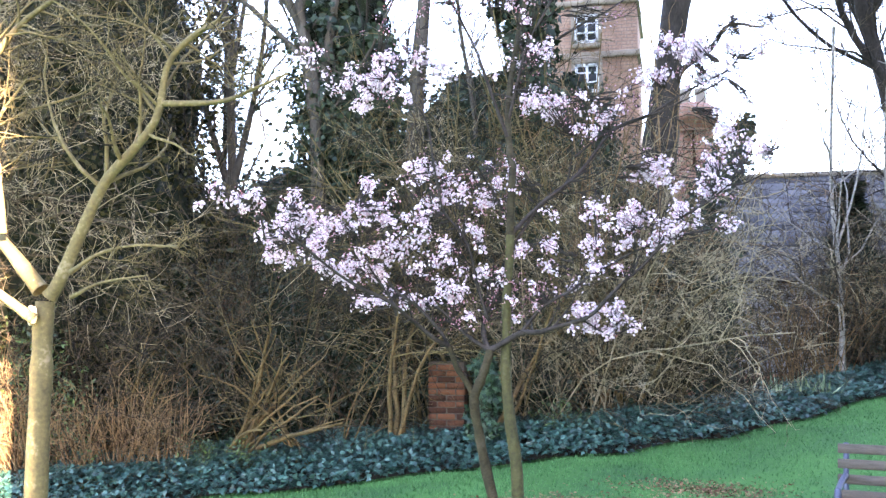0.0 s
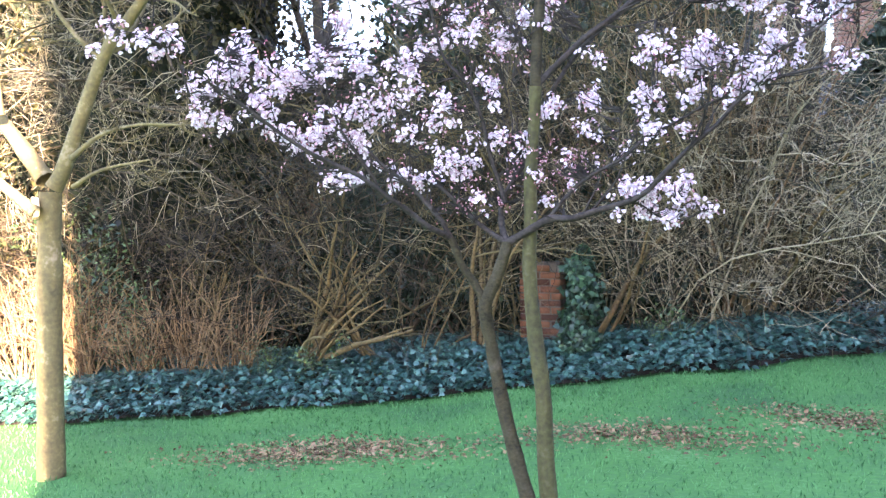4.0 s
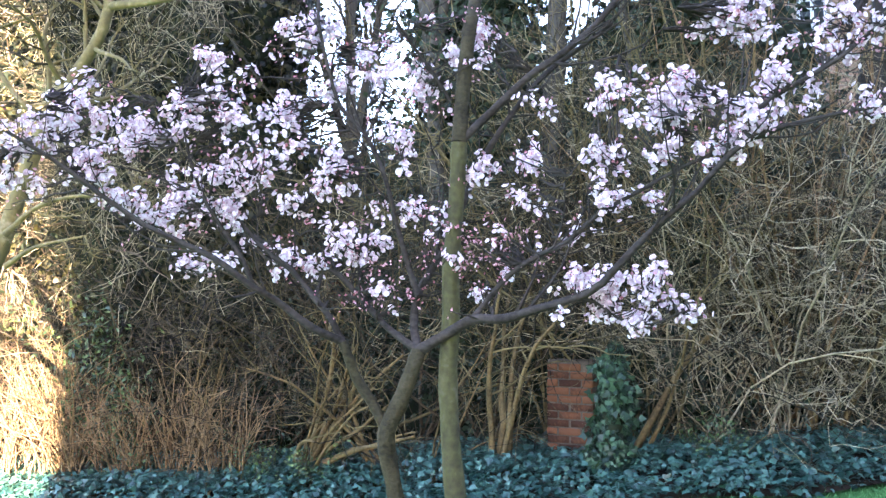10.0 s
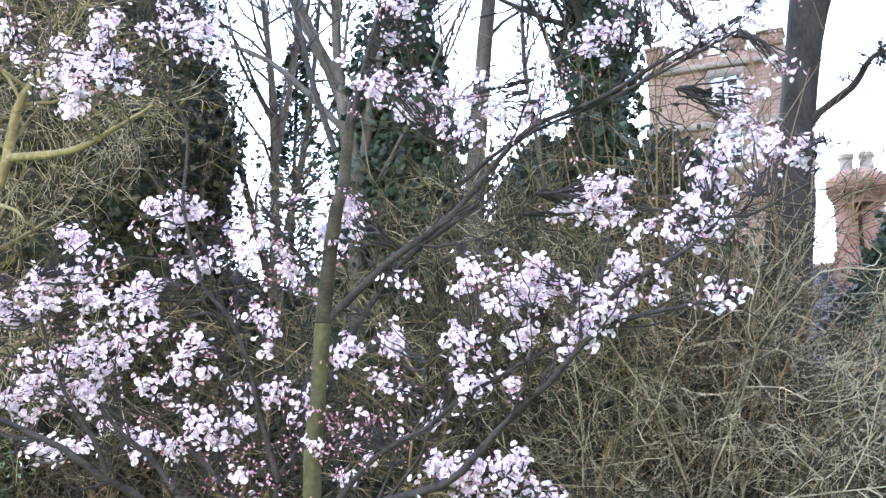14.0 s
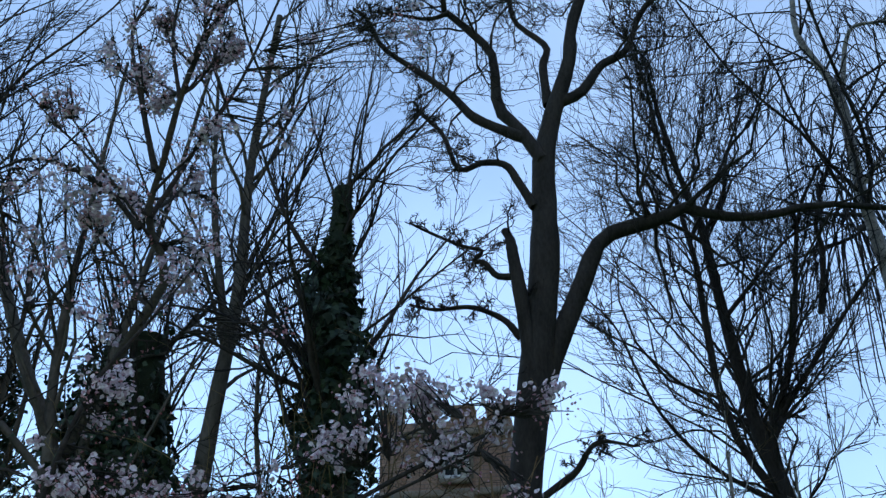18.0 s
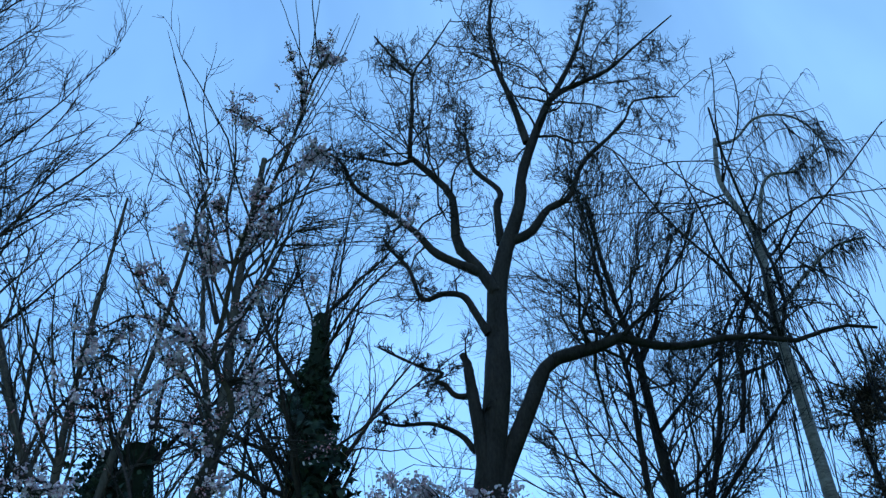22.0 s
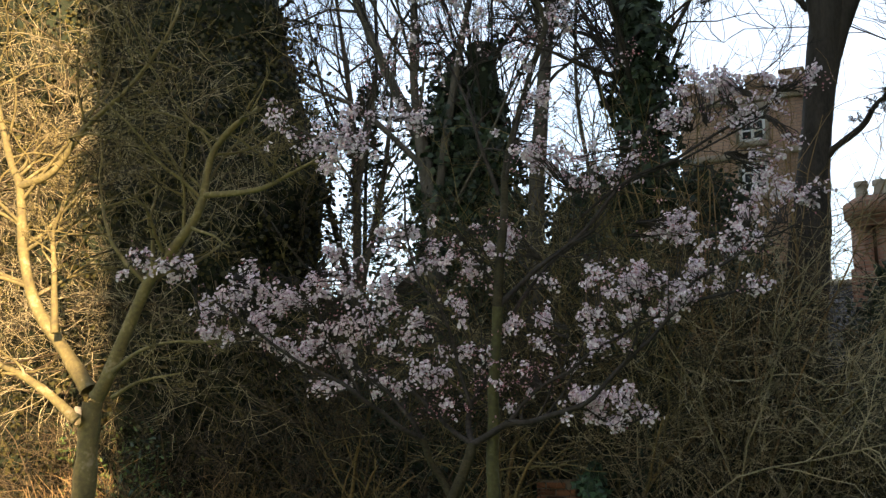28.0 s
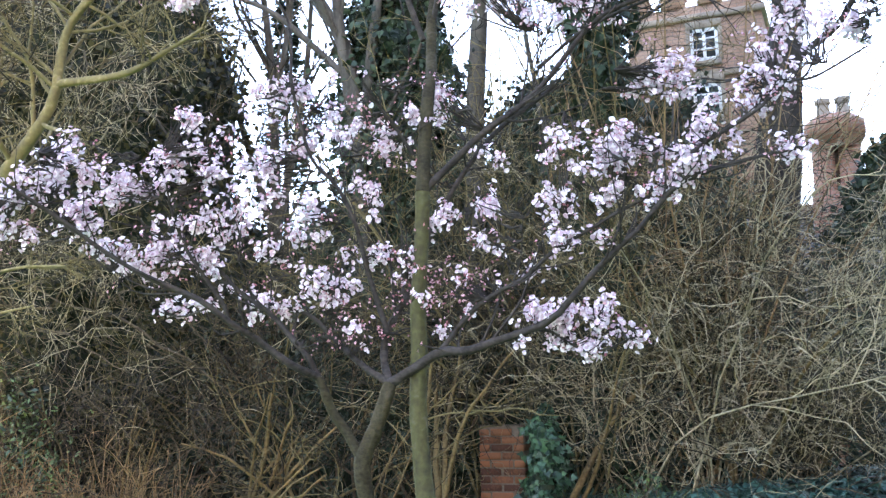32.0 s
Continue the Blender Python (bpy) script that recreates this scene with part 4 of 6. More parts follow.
# ---- young tree with yellow-green bark beside the lawn ----
at = np.array([-5.15, 6.9, float(ground_z(-5.15, 6.9)) - 0.03])
YOUNG_MAIN = [
    ([(-5.17, 6.9, -0.6), (-5.15, 6.9, 0.52), (-5.13, 6.9, 1.11), (-5.12, 6.9, 1.58), (-5.1, 6.9, 1.8)], 0.1, 0.085),
    ([(-5.06, 6.9, 1.84), (-4.97, 6.9, 1.97), (-4.76, 6.9, 2.4), (-4.54, 6.9, 2.82), (-4.27, 6.9, 3.09), (-4.05, 6.9, 3.37), (-3.96, 6.9, 3.8), (-3.75, 6.9, 4.02), (-3.49, 6.9, 4.15)], 0.07, 0.02),
    ([(-5.15, 6.9, 1.9), (-5.46, 6.9, 2.25), (-5.86, 6.9, 2.68), (-6.06, 6.9, 3.17), (-6.17, 6.9, 3.78), (-6.33, 6.9, 4.07), (-6.61, 6.9, 4.75), (-6.78, 6.9, 5.07)], 0.075, 0.02),
    ([(-6.18, 6.9, 3.8), (-5.77, 6.9, 3.89), (-5.41, 6.9, 4.25), (-4.85, 6.9, 4.61), (-4.48, 6.9, 5.02), (-4.37, 6.9, 5.27)], 0.04, 0.01),
]
YOUNG_SIDE = [
    ([(-4, 6.9, 3.47), (-3.47, 6.9, 3.46), (-3.11, 6.9, 3.57), (-2.87, 6.9, 3.66)], 0.03, 0.008),
    ([(-4.8, 6.8, 2.04), (-4.52, 6.8, 2.2), (-4.18, 6.8, 2.26), (-3.8, 6.8, 2.24)], 0.022, 0.006),
    ([(-4.79, 6.8, 1.83), (-4.51, 6.8, 1.95), (-4.06, 6.8, 2.01)], 0.02, 0.006),
    ([(-5.09, 6.75, 1.64), (-5.52, 6.75, 1.91), (-5.97, 6.75, 2.11), (-6.51, 6.75, 2.24)], 0.05, 0.02),
    ([(-5.38, 6.7, 2.38), (-5.44, 6.7, 2.93), (-5.47, 6.7, 3.33), (-5.18, 6.7, 3.71)], 0.035, 0.01),
]
young = bare_tree("young_tree", YOUNG_MAIN + YOUNG_SIDE, at, "young leafless tree with yellow-green bark, half in sunlight", BARK_YOUNG, TWIG_OLIVE, (12, 7, 4), lift=0.15, fine=0.0028, lens=((0.25, 0.6), (0.35, 0.7), (0.35, 0.8)), start=0.3, ang=(30, 80), wob=0.2, bare_bole=True)

SCAR = mat("cut_wood", (0.42, 0.32, 0.2), (0.72, 0.6, 0.42), 14, 0.8, 0.2)
a = np.linspace(0, 2 * np.pi, 17)[:-1]
ring = [np.stack([r_ * np.cos(a), np.full(16, d_), r_ * 1.25 * np.sin(a)], -1) for r_, d_ in ((0.064, 0.03), (0.07, -0.012), (0.052, -0.022), (0.046, -0.008), (0.002, -0.012))]
V = np.concatenate(ring) @ np.array([[0.8, -0.6, 0], [0.6, 0.8, 0], [0, 0, 1]]) + [-5.16, 6.79, 1.68]
F = np.array([[m_ * 16 + k, m_ * 16 + (k + 1) % 16, m_ * 16 + 16 + (k + 1) % 16, m_ * 16 + 16 + k] for m_ in range(4) for k in range(16)])
part("pruning_scar", (V - at, F), SCAR, young, "pale round pruning scar", True)

# ---- leaf masses ----


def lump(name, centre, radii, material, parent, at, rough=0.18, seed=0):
    """An uneven core, near-black to paint in the shade inside a dense leafy mass."""
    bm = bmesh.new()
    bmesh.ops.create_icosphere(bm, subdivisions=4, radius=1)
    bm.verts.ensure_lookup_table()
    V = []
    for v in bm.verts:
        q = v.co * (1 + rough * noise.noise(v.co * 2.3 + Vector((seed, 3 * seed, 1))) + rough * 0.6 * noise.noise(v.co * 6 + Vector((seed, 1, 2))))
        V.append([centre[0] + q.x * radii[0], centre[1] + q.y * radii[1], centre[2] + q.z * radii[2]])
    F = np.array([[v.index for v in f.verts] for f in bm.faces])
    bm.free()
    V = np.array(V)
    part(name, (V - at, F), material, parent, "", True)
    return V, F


def leaf_cover(V, F, n, size, material, parent, at, out=0.12, droop=0.5, name="leaf_mass", facing=True):
    """Leaves scattered over the skin of a core."""
    A, B, C = V[F[:, 0]], V[F[:, 1]], V[F[:, 2]]
    nr = np.cross(B - A, C - A)
    area = np.linalg.norm(nr, axis=1)
    if facing:
        area = area * (nr[:, 1] < 0.25 * area)
    pick = rng.choice(len(F), n, p=area / area.sum())
    u, v = rng.uniform(0, 1, (2, n))
    sw = u + v > 1
    u[sw], v[sw] = 1 - u[sw], 1 - v[sw]
    p = A[pick] + (B - A)[pick] * u[:, None] + (C - A)[pick] * v[:, None]
    nn = unit(nr)[pick]
    p = p + nn * rng.exponential(out, (n, 1)) + rng.normal(0, out * 0.4, (n, 3))
    w = nn * 0.35 + rng.normal(0, 0.7, (n, 3)) + [0, 0, -droop]
    s = rng.uniform(*size, n)
    ob = part(name, local(kites(p, w, nn + rng.normal(0, 0.5, (n, 3)), s, s * 0.85, -0.12), at), material, parent)
    tagged(ob, kind="stuff")
    return ob


# near-black colour that paints the shade deep between leaves
CORE = mat("inner_shade", (0.006, 0.010, 0.005), (0.02, 0.028, 0.012), 6, 0.9, 0.8)
at = np.array([-8.9, 11.8, float(ground_z(-8.9, 11.8))])
ivy_tree = thing("ivy_clad_tree", at, "huge old tree wholly clad in dark glossy ivy", "tree")
# each core carries the painted shade under its cover of ivy
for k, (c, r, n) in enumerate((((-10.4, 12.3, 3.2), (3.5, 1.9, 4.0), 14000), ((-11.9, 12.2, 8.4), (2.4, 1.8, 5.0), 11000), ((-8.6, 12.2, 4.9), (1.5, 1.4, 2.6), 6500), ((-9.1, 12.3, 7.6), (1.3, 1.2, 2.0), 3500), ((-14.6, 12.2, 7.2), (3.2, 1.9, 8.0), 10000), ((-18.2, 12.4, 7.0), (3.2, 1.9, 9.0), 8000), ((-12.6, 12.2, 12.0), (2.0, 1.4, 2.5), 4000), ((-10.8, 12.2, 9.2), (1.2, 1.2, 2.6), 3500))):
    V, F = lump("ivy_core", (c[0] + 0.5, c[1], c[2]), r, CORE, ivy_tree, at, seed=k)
    leaf_cover(V, F, n * 2, (0.05, 0.11), IVY, ivy_tree, at, 0.15)
# bare boughs that fan out of the ivy
n = 115
u = rng.uniform(0, 1, n)
st = np.stack([-16.2 + 8.1 * u + rng.normal(0, 0.3, n), rng.uniform(11.4, 12.8, n), 13.4 - 6.0 * u ** 1.7 + rng.normal(0, 0.7, n)], -1)
tilt = 0.12 + 1.0 * np.maximum(0, u - 0.3) + rng.normal(0, 0.16, n)
c0 = wander(st, np.stack([tilt, rng.normal(0, 0.12, n), np.ones(n)], -1), rng.uniform(4.2, 7.0, n) * (1.2 - 0.35 * u), 9, 0.09, 0.15)
r0 = rng.uniform(0.022, 0.045, (n, 1)) * np.linspace(1, 0.25, 9)[None]
each("branch", c0, r0, 5, BARK_DARK, ivy_tree, at)
c1, r1 = sprout(c0, r0, 15, 0.08, 1, (0.16, 0.38), (15, 45), 7, 0.14, 0.35, 0.5, 0.4, 0.008)
mass("bough", local(tubes(c1, r1, 4), at), TWIG_DARK, ivy_tree)
c2, r2 = sprout(c1, r1, 9, 0.1, 1, (0.25, 0.6), (18, 55), 5, 0.16, 0.3, 0.6, 0.6, 0.0055)
mass("twig", local(tubes(c2, r2, 3), at), TWIG_DARK, ivy_tree)
# brown twiggy growth that hangs in front of it
n = 210
st = np.stack([rng.uniform(-13.0, -6.6, n), rng.uniform(9.8, 10.5, n), rng.uniform(2.0, 6.6, n)], -1)
c0 = wander(st, np.stack([rng.normal(0.15, 0.8, n), rng.normal(-0.5, 0.3, n), rng.normal(0.1, 0.35, n)], -1), rng.uniform(1.0, 2.4, n), 8, 0.16, -0.1)
r0 = rng.uniform(0.008, 0.02, (n, 1)) * np.linspace(1, 0.3, 8)[None]
each("shoot", c0, r0, 4, TWIG, ivy_tree, at)
c1, r1 = sprout(c0, r0, 12, 0.1, 1, (0.25, 0.55), (25, 70), 6, 0.2, -0.05, 0.5, 0.4, 0.004)
mass("twig", local(tubes(c1, r1, 3), at), TWIG_PALE, ivy_tree)
c2, r2 = sprout(c1, r1, 4, 0.1, 1, (0.35, 0.8), (25, 70), 5, 0.2, -0.05, 0.6, 0.5, 0.003)
mass("twig", local(tubes(c2, r2, 3), at), TWIG_PALE, ivy_tree)


def ivy_column(name, x, y, top, r_low, r_top, lean, n, label, crown=(), foliage=EVERGREEN, leaf=(0.08, 0.14)):
    """A trunk wrapped in ivy, with bare shoots at its head."""
    z0 = float(ground_z(x, y))
    at = np.array([x, y, z0])
    tr = thing(name, at, label, "tree", "ivy-clad trunks")
    c, r = limb([(x, y, z0), (x + lean * 0.3, y, z0 + top * 0.35), (x + lean * 0.7, y, z0 + top * 0.7), (x + lean, y, z0 + top)], r_low * 0.7, r_top * 0.55, 30, 10)
    # trunk coloured near-black, as the shade behind its leaves
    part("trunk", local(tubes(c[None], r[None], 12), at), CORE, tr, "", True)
    u = rng.uniform(0, 1, n)
    k = u * 29
    i = np.minimum(k.astype(int), 28)
    ctr = c[i] + (c[i + 1] - c[i]) * (k - i)[:, None]
    a = rng.uniform(0, 2 * np.pi, n)
    bulge = 1 + 0.38 * np.sin(u * 31 + 2 * a) + 0.3 * np.sin(u * 13 + a) + 0.2 * np.sin(u * 57 + 3 * a)
    rad = (r_low + (r_top - r_low) * u) * bulge * np.minimum(1, (1.02 - u) * 4) * rng.uniform(0.5, 1.15, n)
    nn = np.stack([np.cos(a), np.sin(a), 0.1 * np.ones(n)], -1)
    p = ctr + nn * rad[:, None]
    s = rng.uniform(*leaf, n)
    tagged(part("ivy", local(ivy_leaves(p, nn * 0.4 + rng.normal(0, 0.6, (n, 3)) + [0, 0, -0.5], nn + rng.normal(0, 0.4, (n, 3)), s), at), foliage, tr, "dark glossy ivy leaves"), kind="stuff")
    if crown:
        num, length, spread = crown
        st = c[rng.integers(15, 30, num)]
        c0 = wander(st, np.stack([rng.normal(0, spread, num), rng.normal(0, spread * 0.6, num), np.ones(num)], -1), rng.uniform(0.6, 1, num) * length, 8, 0.1, 0.1)
        r0 = rng.uniform(0.02, 0.045, (num, 1)) * np.linspace(1, 0.25, 8)[None]
        each("branch", c0, r0, 5, BARK_DARK, tr, at)
        c1, r1 = sprout(c0, r0, 9, 0.1, 1, (0.25, 0.6), (15, 50), 6, 0.13, 0.2, 0.5, 0.4, 0.006)
        mass("twig", local(tubes(c1, r1, 3), at), TWIG_DARK, tr)
        c2, r2 = sprout(c1, r1, 5, 0.1, 1, (0.3, 0.7), (15, 50), 5, 0.13, 0.2, 0.6, 0.5, 0.0045)
        mass("twig", local(tubes(c2, r2, 3), at), TWIG_DARK, tr)
    return tr


ivy_column("ivy_covered_tree", -1.78, 12.3, 8.5, 0.52, 0.2, 0.12, 9000, "tall dead trunk wrapped in dark ivy, cut off at its head", (22, 2.8, 0.75))
second = ivy_column("ivy_covered_tree", -4.3, 13.2, 7.4, 0.8, 0.42, 0.05, 11000, "ivy-covered trunk with a bare stem rising out of it", (12, 5.0, 0.35))
sat = np.array([-4.0, 13.2, float(ground_z(-4.0, 13.2))])
for k, (c, r, n) in enumerate((((-4.35, 13.2, 5.2), (0.42, 0.4, 1.7), 4000), ((-4.1, 13.2, 4.2), (0.6, 0.5, 1.2), 4000))):
    V, F = lump("ivy_core", c, r, CORE, second, sat, 0.3, seed=k + 31)
    leaf_cover(V, F, n, (0.06, 0.12), EVERGREEN, second, sat, 0.16)
ivy_column("ivy_covered_tree", -2.0, 10.75, 1.3, 0.17, 0.12, 0.05, 2600, "low stump covered with dark green ivy", foliage=IVY_STUMP, leaf=(0.045, 0.085))

bare_tree("bare_tree", [
    ([(-4.6, 12.6, 0), (-4.7, 12.6, 3), (-4.85, 12.6, 5.4), (-5.5, 12.6, 6.8), (-6.4, 12.6, 9.0), (-6.9, 12.6, 11)], 0.14, 0.03),
    ([(-4.8, 12.6, 4.6), (-5.0, 12.5, 6.6), (-4.95, 12.5, 8.6), (-4.8, 12.5, 11)], 0.08, 0.02),
    ([(-4.75, 12.6, 4.2), (-4.4, 12.6, 6.5), (-4.0, 12.6, 8.5), (-3.6, 12.6, 11)], 0.08, 0.02),
    ([(-4.8, 12.6, 5.2), (-5.8, 12.4, 6.2), (-6.8, 12.4, 6.8), (-7.4, 12.4, 7.8)], 0.05, 0.015),
], np.array([-4.6, 12.6, float(ground_z(-4.6, 12.6))]), "slender many-stemmed bare tree behind the thicket", BARK_GREY, TWIG_DARK, (10, 6, 5), lift=0.3, fine=0.005, lens=((0.2, 0.45), (0.35, 0.65), (0.4, 0.8)), ang=(18, 50))
bare_tree("bare_tree", [
    ([(-6.3, 13.4, 0), (-6.4, 13.4, 3), (-6.5, 13.4, 6), (-6.9, 13.4, 8.6)], 0.12, 0.03),
    ([(-6.4, 13.4, 3.6), (-5.9, 13.3, 5.6), (-5.7, 13.3, 8.0)], 0.07, 0.02),
    ([(-6.4, 13.4, 3.4), (-7.0, 13.3, 5.4), (-7.7, 13.3, 7.6)], 0.07, 0.02),
    ([(-6.5, 13.4, 5), (-6.2, 13.5, 7.2), (-6.3, 13.5, 9.6)], 0.05, 0.02),
], np.array([-6.3, 13.4, float(ground_z(-6.3, 13.4))]), "twiggy bare tree between the ivy-clad trees", BARK_GREY, TWIG, (10, 7, 5), lift=0.25, fine=0.005, lens=((0.2, 0.45), (0.3, 0.6), (0.35, 0.8)), ang=(20, 60), wob=0.2)
bare_tree("bare_tree", [
    ([(-3.45, 13.0, 0), (-3.4, 13.0, 4), (-3.25, 13.0, 6.1), (-3.1, 13.0, 7.6), (-3.1, 13.0, 9.5), (-2.9, 13.0, 12)], 0.15, 0.04),
    ([(-3.2, 13.0, 7), (-3.55, 13.0, 9), (-3.7, 13.0, 11)], 0.06, 0.02),
    ([(-3.38, 13.0, 3.2), (-2.7, 13.0, 3.7), (-2.5, 13.0, 4.2), (-2.6, 13.0, 5.0), (-2.75, 13.0, 6.2), (-2.7, 13.0, 8.0)], 0.045, 0.02),
], np.array([-3.0, 13.0, float(ground_z(-3, 13))]), "plain bare trunk standing among the ivy trunks", BARK_GREY, TWIG_DARK, (14, 7, 5), lift=0.3, fine=0.005, lens=((0.2, 0.4), (0.35, 0.65), (0.4, 0.8)), ang=(18, 55), start=0.4)
bare_tree("bare_tree", [
    ([(4.0, 16.3, 0), (3.85, 16.3, 3), (3.6, 16.3, 5.0), (3.27, 16.3, 6.4), (3.13, 16.3, 7.38), (3, 16.3, 8.74), (2.93, 16.3, 9.69), (2.84, 16.3, 10.23), (2.69, 16.3, 10.89), (2.53, 16.3, 11.98), (2.41, 16.3, 13.25)], 0.19, 0.04),
    ([(2.93, 16.3, 9.69), (3.33, 16.3, 10.45), (3.5, 16.3, 11.19), (3.98, 16.3, 11.81), (4.47, 16.3, 12.98)], 0.06, 0.02),
    ([(3.04, 16.2, 8.28), (3.71, 16.2, 9.04), (4.15, 16.2, 9.51), (4.92, 16.2, 9.87)], 0.05, 0.02),
], np.array([4.0, 16.3, float(ground_z(4.0, 16.3))]), "bare tree with slim rising boughs beyond the hedge", BARK_DARK, TWIG_DARK, (16, 9, 6), 0.75, lift=0.3, wob=0.24, fine=0.0045, lens=((0.15, 0.36), (0.35, 0.65), (0.4, 0.8)), ang=(18, 55), start=0.25, slim=0.33, group="bare trees beyond the hedge")
bare_tree("bare_tree", [
    ([(4.15, 16.6, 0), (3.95, 16.6, 3.5), (3.42, 16.6, 6.29), (3.57, 16.6, 6.87)], 0.18, 0.13),
    ([(3.57, 16.6, 6.87), (3.86, 16.6, 7.61), (4.11, 16.6, 8.55), (4.43, 16.6, 10.07), (4.88, 16.6, 10.95)], 0.09, 0.03),
    ([(3.38, 16.6, 6.51), (3.82, 16.6, 7.15), (4.62, 16.6, 8.18), (5.36, 16.6, 9.11)], 0.08, 0.03),
    ([(4.43, 16.5, 8.37), (4.65, 16.5, 9.36), (4.64, 16.5, 9.94), (5.03, 16.5, 10.94), (5.35, 16.5, 12.01)], 0.06, 0.025),
], np.array([4.15, 16.6, float(ground_z(4.15, 16.6))]), "bare tree with a stout dark trunk dividing into boughs", BARK_DARK, TWIG_DARK, (16, 9, 6), 0.75, lift=0.3, wob=0.24, fine=0.0045, lens=((0.15, 0.36), (0.35, 0.65), (0.4, 0.8)), ang=(18, 55), start=0.25, slim=0.33, group="bare trees beyond the hedge")
bare_tree("bare_tree", [
    ([(3.95, 15.8, 0), (3.85, 15.8, 3.6), (3.62, 15.7, 4.9), (3.0, 15.6, 5.9), (2.7, 15.5, 6.8), (2.65, 15.5, 8.21), (2.65, 15.5, 8.73), (2.54, 15.5, 9.65), (2.41, 15.5, 10.54), (2.31, 15.5, 11.83), (2.19, 15.5, 12.76)], 0.11, 0.03),
    ([(2.6, 15.5, 9.18), (3.06, 15.5, 10.09), (3.43, 15.5, 10.86), (3.74, 15.5, 11.68)], 0.05, 0.02),
    ([(3.3, 15.65, 5.4), (2.5, 15.55, 5.9), (1.87, 15.5, 6.71), (1.44, 15.5, 7.92), (1.06, 15.5, 8.42)], 0.05, 0.012),
], np.array([3.95, 15.8, float(ground_z(3.95, 15.8))]), "slender leaning bare tree behind the great limb", BARK_DARK, TWIG_DARK, (16, 9, 6), 0.75, lift=0.3, wob=0.24, fine=0.0045, lens=((0.15, 0.36), (0.35, 0.65), (0.4, 0.8)), ang=(18, 55), start=0.25, slim=0.33, group="bare trees beyond the hedge")
# weeping birch
at = np.array([5.75, 16.6, float(ground_z(5.75, 16.6))])
birch = thing("birch_tree", at, "pale-barked weeping birch with long hanging twigs", "tree")
mains = [limb([(5.75, 16.6, 0), (5.7, 16.6, 4), (5.52, 16.6, 8.97), (5.46, 16.6, 9.93), (5.44, 16.6, 10.75), (5.49, 16.6, 12.18), (5.28, 16.6, 12.92), (5.05, 16.6, 13.7), (5.15, 16.6, 14.75)], 0.15, 0.04),
         limb([(5.18, 16.6, 14.61), (5.55, 16.6, 14.7), (6.06, 16.6, 15.22), (6.76, 16.6, 15.17), (7.19, 16.6, 14.5), (7.15, 16.6, 13.58)], 0.04, 0.015), limb([(5.52, 16.6, 12.3), (5.9, 16.6, 13.6), (6.52, 16.6, 13.79), (7.16, 16.6, 14.37)], 0.05, 0.015),
         limb([(5.48, 16.6, 10.54), (6.11, 16.6, 11.33), (6.8, 16.6, 11.93), (7.39, 16.6, 12.1)], 0.05, 0.02)]
for k, (c, r) in enumerate(mains):
    part("trunk" if k == 0 else "limb", local(tubes(c[None], r[None], 9), at), BIRCH, birch, "", True)
P, R = np.array([m[0] for m in mains]), np.array([m[1] for m in mains])
c1, r1 = sprout(P, R, 22, 0.35, 1, (0.14, 0.4), (30, 75), 7, 0.14, 0.15, 0.4, 0.4, 0.011)
each("branch", c1, r1, 4, BARK_DARK, birch, at)
c2, r2 = sprout(c1, r1, 15, 0.1, 1, (0.5, 1.5), (20, 80), 9, 0.1, -5.0, 0.5, 0.5, 0.0055)
mass("hanging_twig", local(tubes(c2, r2, 3), at), TWIG_DARK, birch, "thin drooping twigs")

bare_tree("bare_tree", [
    ([(8.2, 19.5, 0), (8.1, 19.5, 4), (8.3, 19.5, 7.5), (8.5, 19.5, 10.5)], 0.2, 0.05),
    ([(8.2, 19.5, 6), (7.5, 19.5, 8.2), (7.3, 19.5, 10.2)], 0.1, 0.03),
    ([(8.3, 19.5, 6.5), (9.0, 19.5, 8.4), (9.6, 19.5, 10.6)], 0.1, 0.03),
    ([(8.2, 19.5, 5), (9.2, 19.5, 6.6), (10.2, 19.5, 8.2)], 0.1, 0.03),
], np.array([8.2, 19.5, float(ground_z(8.2, 19.5))]), "dense brown-twigged tree at the far end of the garden", BARK_DARK, TWIG, (26, 12, 9), lift=0.15, fine=0.008, lens=((0.15, 0.35), (0.35, 0.7), (0.4, 0.9)), ang=(25, 70), wob=0.2)
at = np.array([8.8, 18.5, float(ground_z(8.8, 18.5))])
leafy = thing("evergreen_tree", at, "broad olive-green evergreen tree beyond the birch", "tree")
c, r = limb([(8.8, 18.5, 0), (8.8, 18.5, 3), (8.9, 18.5, 6)], 0.16, 0.06)
part("trunk", local(tubes(c[None], r[None], 9), at), BARK_DARK, leafy, "", True)
for k, (c, r, n) in enumerate((((9.1, 18.5, 5.6), (1.6, 1.1, 3.6), 9000), ((10.3, 18.5, 4.6), (1.4, 1.0, 2.6), 6000))):
    V, F = lump("foliage_core", c, r, CORE, leafy, at, 0.3, seed=k + 50)
    leaf_cover(V, F, n, (0.07, 0.14), IVY, leafy, at, 0.22)


